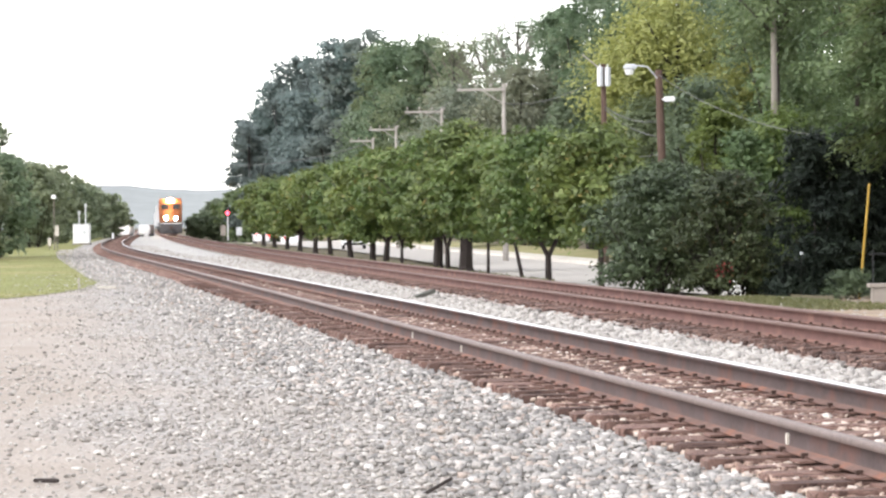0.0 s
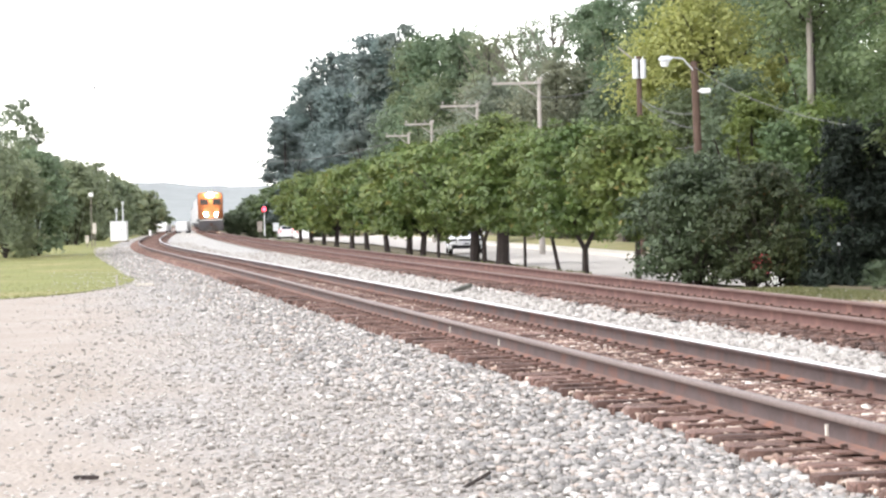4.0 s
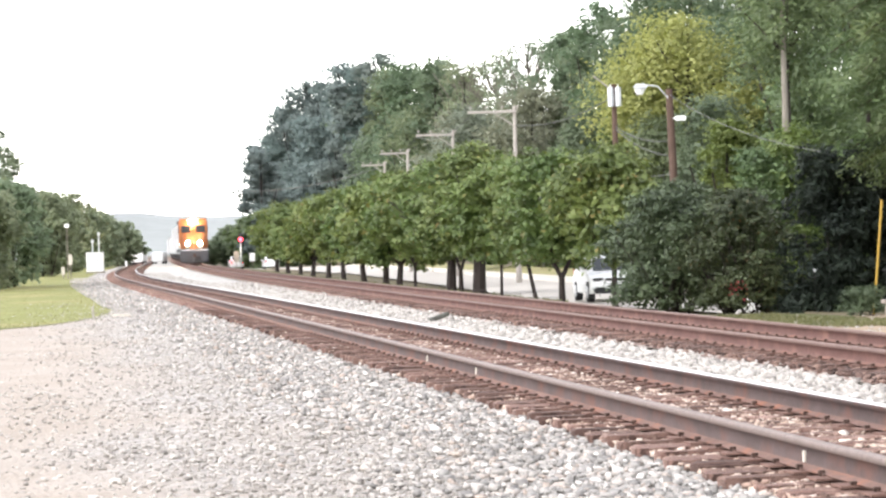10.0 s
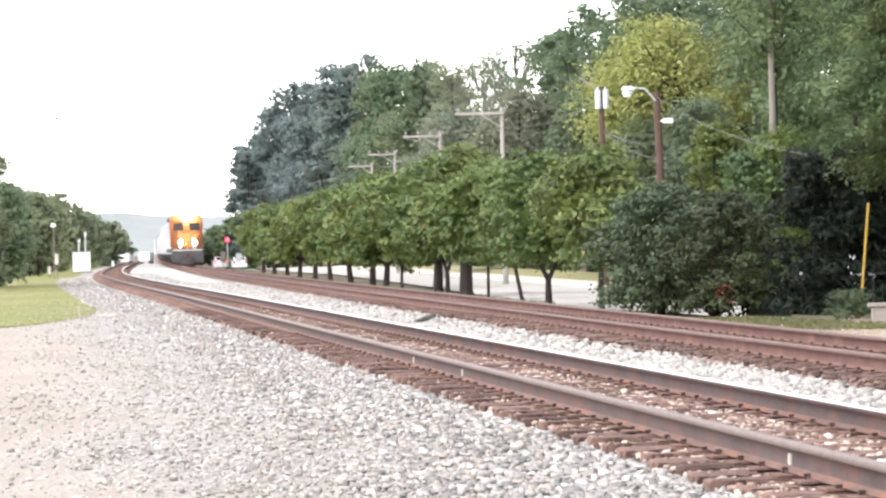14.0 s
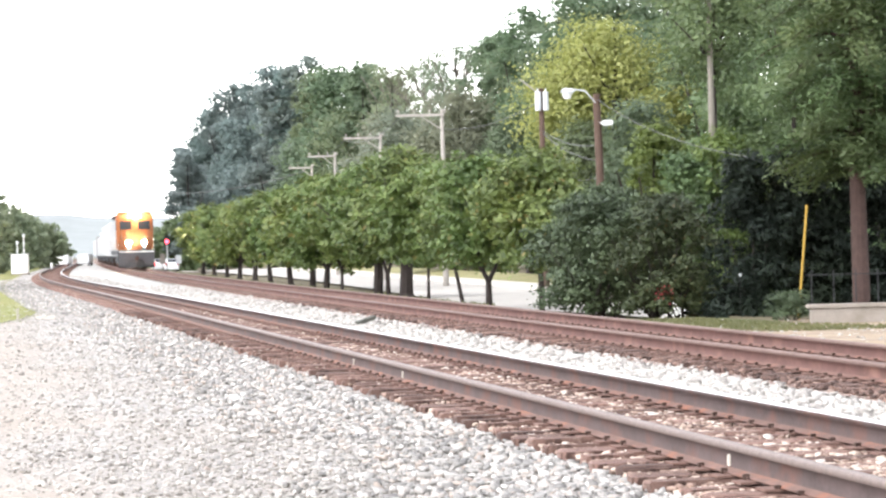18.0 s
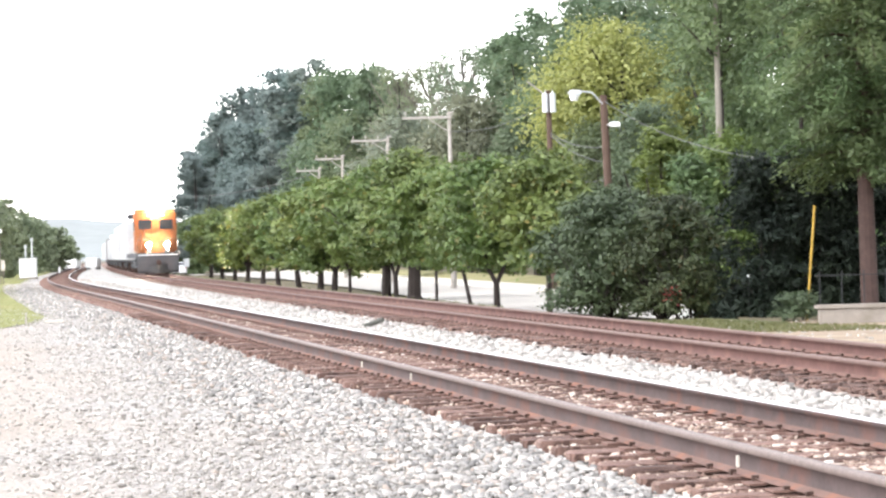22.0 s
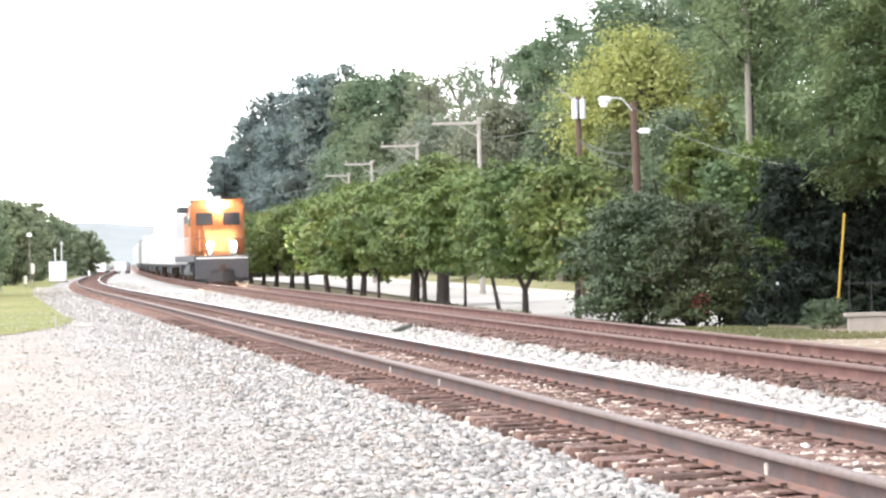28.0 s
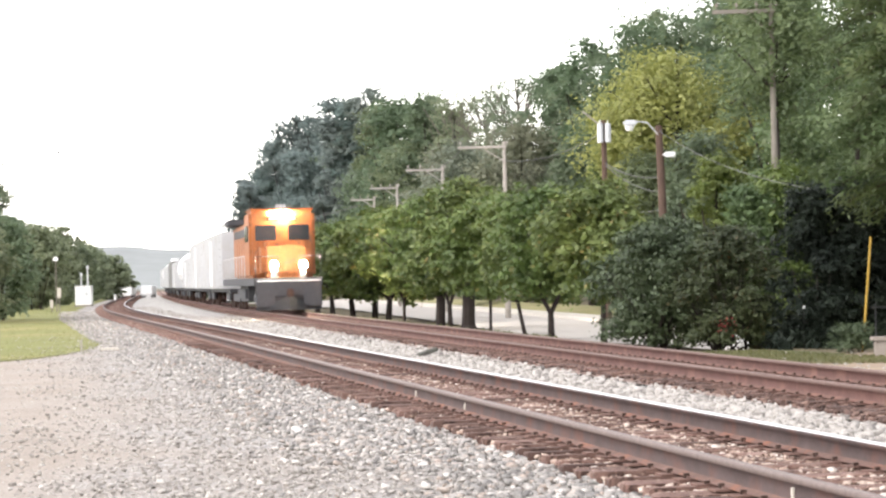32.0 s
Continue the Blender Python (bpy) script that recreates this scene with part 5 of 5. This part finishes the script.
def locomotive():
    """A road engine; its front looks along -y of its own space."""
    L = tagged(empty("locomotive"), "freight locomotive tinted orange by glare, with its headlights lit", "locomotive", "train")
    bm = bmesh.new()
    box(bm, 0, 0, 1.2, 3.05, 21.5, 0.35, 0.03)
    part("frame", bm, M_DARK, L)
    bm = bmesh.new()
    box(bm, 0, 2.6, 1.55, 1.9, 15.4, 2.75, 0.12)
    part("hood", bm, M_ORANGE, L)
    bm = bmesh.new()
    box(bm, 0, -6.6, 1.55, 3.0, 2.9, 3.05, 0.14)
    cabb = part("cab", bm, M_ORANGE, L)
    for xx in (-0.75, 0.75):
        bm = bmesh.new()
        box(bm, xx, -8.07, 3.25, 0.95, 0.06, 0.7, 0.02)
        part("windscreen", bm, M_GLASS, cabb)
    for xx in (-1.51, 1.51):
        bm = bmesh.new()
        box(bm, xx, -6.6, 3.2, 0.06, 1.7, 0.75, 0.02)
        part("side_window", bm, M_GLASS, cabb)
    bm = bmesh.new()
    box(bm, 0, -8.9, 1.55, 2.2, 1.8, 1.65, 0.25)
    part("nose", bm, M_ORANGE, L)
    bm = bmesh.new()
    box(bm, 0, -10.85, 0.25, 2.9, 0.25, 1.3, 0.05)
    part("pilot", bm, M_DARK, L)
    bm = bmesh.new()
    box(bm, 0, 0.3, 0.45, 2.6, 5.2, 0.75, 0.15)
    part("fuel_tank", bm, M_DARK, L)
    bogie(L, -6.9, 2.0, 3)
    bogie(L, 6.9, 2.0, 3)
    bm = bmesh.new()
    for xx in (-1, 1):
        vs = [bm.verts.new(q) for q in ((xx * 1.45, -10.75, 0.12), (xx * 1.45, -10.75, 0.75), (0, -11.15, 0.75), (0, -11.3, 0.12))]
        bm.faces.new(vs)
    bmesh.ops.solidify(bm, geom=bm.faces[:], thickness=0.05)
    part("snow_plough", bm, M_DARK, L)
    bm = bmesh.new()
    rod(bm, (0, -10.9, 0.88), (0, -11.3, 0.88), 0.1, 0.1, 8)
    box(bm, 0, -11.4, 0.7, 0.3, 0.25, 0.36, 0.05)
    part("coupler", bm, M_IRON, L)
    bm = bmesh.new()
    box(bm, 0, -11.0, 1.38, 2.8, 0.04, 0.06)
    part("stripe", bm, M_WHITE, L, "pale warning stripe across the front")
    for xx in (-0.42, 0.42):
        bm = bmesh.new()
        box(bm, xx, -8.14, 4.14, 0.5, 0.05, 0.16, 0.01)
        board = part("number_board", bm, M_BLACK, L)
        bm = bmesh.new()
        box(bm, xx, -8.175, 4.18, 0.36, 0.02, 0.08)
        part("plain_bar", bm, M_WHITE, board)
    bm = bmesh.new()
    box(bm, 0, -9.82, 1.75, 0.62, 0.05, 1.25, 0.03)
    part("nose_door", bm, M_ORANGE, L)
    for xx in (-1.25, 1.25):
        for k in range(4):
            bm = bmesh.new()
            box(bm, xx, -10.35, 0.35 + k * 0.28, 0.5, 0.5, 0.04, 0.01)
            part("step", bm, M_DARK, L)
        bm = bmesh.new()
        rod(bm, (xx * 1.16, -10.65, 0.5), (xx * 1.16, -10.65, 2.5), 0.014, 0.014, 6)
        rod(bm, (xx * 1.16, -10.65, 2.5), (xx * 0.35, -10.75, 2.5), 0.014, 0.014, 6)
        rod(bm, (xx * 0.35, -10.75, 2.5), (xx * 0.35, -10.75, 1.55), 0.014, 0.014, 6)
        part("grab_rail", bm, M_DARK, L)
    for xx in (-0.96, 0.96):
        for k in range(9):
            bm = bmesh.new()
            box(bm, xx, -4.2 + k * 1.5, 1.75, 0.04, 1.3, 1.75, 0.02)
            part("hood_door", bm, M_ORANGE, L)
        bm = bmesh.new()
        box(bm, xx, 3.2, 3.62, 0.06, 12.0, 0.4, 0.02)
        part("side_grille", bm, M_DARK, L)
    bm = bmesh.new()
    box(bm, 0, -6.6, 4.6, 2.9, 3.1, 0.1, 0.04)
    part("cab_roof", bm, M_ORANGE, cabb)
    for xx in (-0.16, 0.0, 0.16):
        bm = bmesh.new()
        rod(bm, (xx, -7.1, 4.82), (xx, -7.6, 4.82), 0.04, 0.09, 10)
        rod(bm, (xx, -7.1, 4.7), (xx, -7.1, 4.82), 0.03, 0.03, 6)
        part("horn", bm, M_STEEL, L)
    bm = bmesh.new()
    box(bm, 0, 8.5, 4.3, 2.9, 3.6, 0.35, 0.08)
    part("radiator", bm, M_DARK, L)
    for xx in (-1.48, 1.48):
        bm = bmesh.new()
        for k in range(9):
            rod(bm, (xx, -4.5 + k * 1.75, 1.55), (xx, -4.5 + k * 1.75, 2.6), 0.02, 0.02, 5)
        rod(bm, (xx, -4.8, 2.6), (xx, 10.2, 2.6), 0.022, 0.022, 5)
        part("handrail", bm, M_STEEL, L)
    for xx, zz, r in ((-0.19, 4.42, 0.15), (0.19, 4.42, 0.15)):
        bm = bmesh.new()
        rod(bm, (xx, -8.05, zz), (xx, -8.16, zz), r, r, 16)
        part("headlight", bm, M_HEADLIGHT, L, "lit white headlight")
    for xx in (-0.64, 0.64):
        bm = bmesh.new()
        rod(bm, (xx, -10.9, 2.12), (xx, -11.02, 2.12), 0.15, 0.15, 16)
        part("ditch_light", bm, M_HEADLIGHT, L, "lit white ditch light")
        bm = bmesh.new()
        box(bm, xx, -10.78, 1.55, 0.34, 0.22, 0.76, 0.04)
        part("light_housing", bm, M_DARK, L)
    return L


def boxcar(mat, high, length, label):
    C = tagged(empty("freight_car"), label, "freight car", "train")
    bm = bmesh.new()
    box(bm, 0, 0, 1.05, 3.0, length - 1.2, high - 1.05, 0.05)
    body = part("body", bm, mat, C)
    n = int(length / 1.2)
    for side in (-1.52, 1.52):
        for k in range(n):
            bm = bmesh.new()
            box(bm, side, -length / 2 + 1.0 + k * (length - 2) / (n - 1), 1.1, 0.08, 0.1, high - 1.2)
            part("rib", bm, mat, body)
    bm = bmesh.new()
    box(bm, 0, 0, 0.85, 2.2, length - 0.4, 0.2)
    part("frame", bm, M_DARK, C)
    bm = bmesh.new()
    rod(bm, (0, -length / 2 - 0.4, 0.9), (0, length / 2 + 0.4, 0.9), 0.12, 0.12, 6)
    part("coupler", bm, M_IRON, C)
    for xx in (-1.5, 1.5):
        bm = bmesh.new()
        box(bm, xx * 1.03, 0, 1.15, 0.06, 3.0, high - 1.5, 0.02)
        part("sliding_door", bm, mat, body)
        for k in range(int((high - 1.2) / 0.4)):
            bm = bmesh.new()
            rod(bm, (xx * 1.04, -length / 2 + 0.7, 1.2 + k * 0.4), (xx * 1.04, -length / 2 + 1.15, 1.2 + k * 0.4), 0.015, 0.015, 5)
            part("rung", bm, M_DARK, C)
    bm = bmesh.new()
    rod(bm, (0.8, -length / 2 + 0.56, 2.2), (0.8, -length / 2 + 0.5, 2.2), 0.28, 0.28, 14)
    part("brake_wheel", bm, M_IRON, C)
    for y in (-length / 2 + 2.2, length / 2 - 2.2):
        bogie(C, y, 1.75, 2)
    return C


def tank_car(mat, label):
    C = tagged(empty("tank_car"), label, "tank car", "train")
    bm = bmesh.new()
    rod(bm, (0, -6.6, 2.6), (0, 6.6, 2.6), 1.5, 1.5, 24)
    bmesh.ops.bevel(bm, geom=[e for e in bm.edges if len({round(v.co.y, 2) for v in e.verts}) == 1 and abs(e.verts[0].co.y) > 6], offset=0.35, segments=4, affect="EDGES")
    part("tank", bm, mat, C, smooth=True)
    bm = bmesh.new()
    rod(bm, (0, 0, 4.0), (0, 0, 4.55), 0.5, 0.45, 16)
    part("dome", bm, mat, C)
    bm = bmesh.new()
    box(bm, 0, 0, 0.85, 2.2, 14.6, 0.25)
    part("frame", bm, M_DARK, C)
    for y in (-5.2, 5.2):
        bogie(C, y, 1.75, 2)
    return C


TRAIN = [(locomotive(), 22.6)]
for k in range(10):
    if k in (3, 8):
        c, n = tank_car(M_WHITE, "white tank car in the freight train"), 15.6
    elif k < 2:
        c, n = boxcar(M_FREIGHT_GREY, 4.15, 20.0, "tall pale grey boxcar behind the locomotive"), 20.7
    elif k in (5,):
        c, n = boxcar(M_FREIGHT_BROWN, 3.6, 16.5, "dull grey freight car in the train"), 17.3
    else:
        c, n = boxcar(M_FREIGHT_GREY, 3.35, 17.5, "low pale grey freight car in the train"), 18.3
    TRAIN.append((c, n))


# ---- the white car on the road
def suv(tail=M_RED):
    """A white sport utility vehicle; its front looks along -y of its own space."""
    C = tagged(empty("white_car"), "white sport utility car driving on the road", "car")
    bm = bmesh.new()
    prof = [(-2.12, 0.3), (-2.2, 0.42), (-2.22, 0.62), (-2.14, 0.86), (-1.9, 0.95), (-1.15, 1.04), (-0.45, 1.5), (0.05, 1.65), (0.9, 1.67), (1.6, 1.62), (2.1, 1.2), (2.18, 0.8), (2.14, 0.3)]
    rings = []
    for f in (-1.0, -0.93, -0.72, -0.35, 0.35, 0.72, 0.93, 1.0):
        ring = []
        for y, z in prof:
            half = 0.92 * (1 - max(0, z - 0.95) * 0.36)
            pull = 1 - 0.085 * abs(f) ** 5 * (1 if abs(y) > 1.0 else 0)
            drop = 0.05 * abs(f) ** 6 * (1 if z > 0.8 else 0)
            ring.append(bm.verts.new((half * f, y * pull, z - drop)))
        rings.append(ring)
    for a, b in zip(rings, rings[1:]):
        for k in range(len(prof)):
            n = (k + 1) % len(prof)
            bm.faces.new((a[k], a[n], b[n], b[k]))
    bm.faces.new(rings[0])
    bm.faces.new(rings[-1])
    part("body", bm, M_CAR, C, smooth=False)

    def quad(name, pts, mat, label=""):
        bm = bmesh.new()
        lo = [bm.verts.new(q) for q in pts]
        bm.faces.new(lo)
        r = bmesh.ops.extrude_face_region(bm, geom=list(bm.faces))
        bm.normal_update()
        bmesh.ops.translate(bm, vec=Vector((0, -0.03, 0.02)), verts=[e for e in r["geom"] if isinstance(e, bmesh.types.BMVert)])
        return part(name, bm, mat, C, label)

    quad("windscreen", [(-0.68, -1.1, 1.06), (0.68, -1.1, 1.06), (0.6, -0.48, 1.46), (-0.6, -0.48, 1.46)], M_GLASS)
    quad("rear_window", [(-0.58, 1.72, 1.57), (0.58, 1.72, 1.57), (0.64, 2.1, 1.24), (-0.64, 2.1, 1.24)], M_GLASS)
    for side in (-1, 1):
        bm = bmesh.new()
        box(bm, side * 0.83, 0.35, 1.1, 0.06, 2.2, 0.36, 0.02, pose(0, 0, 0, 0, 0, 0))
        part("side_window", bm, M_GLASS, C)
        bm = bmesh.new()
        box(bm, side * 0.66, -2.09, 0.72, 0.36, 0.18, 0.11, 0.03)
        part("headlight", bm, M_DARK, C)
        bm = bmesh.new()
        box(bm, side * 1.02, -0.75, 1.05, 0.2, 0.16, 0.15, 0.03)
        part("mirror", bm, M_CAR, C)
    bm = bmesh.new()
    box(bm, 0, -2.2, 0.73, 0.86, 0.06, 0.09, 0.02)
    part("grille", bm, M_BLACK, C)
    bm = bmesh.new()
    box(bm, 0, -2.13, 0.3, 1.62, 0.2, 0.22, 0.04)
    part("lower_bumper", bm, M_BLACK, C)
    bm = bmesh.new()
    box(bm, 0, -2.245, 0.5, 0.34, 0.03, 0.13, 0.01)
    plate = part("number_plate", bm, M_STEEL, C)
    bm = bmesh.new()
    box(bm, 0, -2.265, 0.54, 0.24, 0.01, 0.05)
    part("plain_bar", bm, M_DARK, plate)
    for side in (-0.62, 0.62):
        bm = bmesh.new()
        rod(bm, (side, -0.1, 1.7), (side, 1.5, 1.69), 0.025, 0.025, 6)
        part("roof_rail", bm, M_DARK, C)
        bm = bmesh.new()
        box(bm, side * 1.25, -2.12, 0.42, 0.22, 0.14, 0.1, 0.03)
        part("fog_lamp", bm, M_STEEL, C)
        bm = bmesh.new()
        box(bm, side * 1.2, 2.15, 0.82, 0.24, 0.12, 0.34, 0.03)
        part("tail_light", bm, tail, C)
    for y in (-1.35, 1.35):
        for side in (-0.82, 0.82):
            bm = bmesh.new()
            rod(bm, (side - 0.11, y, 0.35), (side + 0.11, y, 0.35), 0.35, 0.35, 20)
            w = part("wheel", bm, M_BLACK, C)
            bm = bmesh.new()
            rod(bm, (side * 1.14 - 0.01, y, 0.35), (side * 1.14 + 0.01, y, 0.35), 0.22, 0.22, 14)
            part("rim", bm, M_STEEL, w)
    return C


CAR = suv()
FOLLOWING = tagged(suv(), "white car queuing behind another at the level crossing", "car")
WAITING = tagged(suv(M_BRAKE_LIGHT), "white car with lit brake lights waiting at the level crossing", "car")



# ---- what moves
CAR_AT = [(0.0, -6.6, 168), (1.0, -5.0, 153), (2.0, -3.4, 140), (3.0, -2.1, 128.5), (4.0, -0.8, 118), (6.5, 2.1, 96.2), (7.5, 2.95, 89.1), (8.5, 3.75, 82.6),
          (9.5, 4.55, 76.6), (10.5, 5.3, 71.0), (11.5, 6.0, 65.5), (12.5, 7.4, 61.2), (13.5, 10.0, 58.5), (15.0, 16.5, 57.2), (18.0, 31.0, 57.0), (22.0, 38.0, 57.0), (32.0, 38.5, 57.0)]


WAITING_AT = [(0.0, -22.46, 280), (2.0, -23.84, 286), (4.0, -24.9, 290), (7.0, -25.93, 293), (9.0, -28.2, 297.5), (11.0, -29.5, 300), (32.0, -29.6, 300.2)]


FOLLOWING_AT = [(0.0, -15.6, 232), (2.0, -18.4, 250), (4.0, -21.0, 268), (7.0, -22.6, 283), (9.0, -22.9, 286), (12.0, -25.2, 289), (14.0, -26.2, 291), (17.0, -27.27, 292), (32.0, -27.3, 292.2)]


def motions():
    line, s = track_line(T2_Y, T2_X, 0.5, 20, 590)
    front0, speed = float(np.interp(294.0, line[:, 1], s)), 6.15
    back = 0.0
    for ob, length in TRAIN:
        rows = []
        for k in range(17):
            t = 2.0 * k
            mid = front0 - speed * t + back + length / 2
            a = [np.interp(mid - length * 0.32, s, line[:, c]) for c in (0, 1)]
            b = [np.interp(mid + length * 0.32, s, line[:, c]) for c in (0, 1)]
            turn = math.degrees(math.atan2(b[1] - a[1], b[0] - a[0])) - 90
            rows.append((t, pose((a[0] + b[0]) / 2, (a[1] + b[1]) / 2, 0.204, 0, 0, turn)))
        walk(ob, rows)
        back += length
    rows = []
    for k, (t, x, y) in enumerate(CAR_AT):
        a, b = CAR_AT[max(0, k - 1)], CAR_AT[min(len(CAR_AT) - 1, k + 1)]
        rows.append((t, pose(x, y, -0.47, 0, 0, math.degrees(math.atan2(a[2] - b[2], a[1] - b[1])) - 90 - (3.5 if t < 10 else 0))))
    CAR.scale = (0.94, 0.94, 0.94)
    walk(WAITING, [(t, pose(x, y, -1.02, 0, 0, 4 + math.degrees(math.atan2(-x, y)) + 180)) for t, x, y in WAITING_AT])
    walk(FOLLOWING, [(t, pose(x, y, -1.02, 0, 0, 4 + math.degrees(math.atan2(-x, y)) + 180)) for t, x, y in FOLLOWING_AT])
    walk(CAR, rows)


motions()
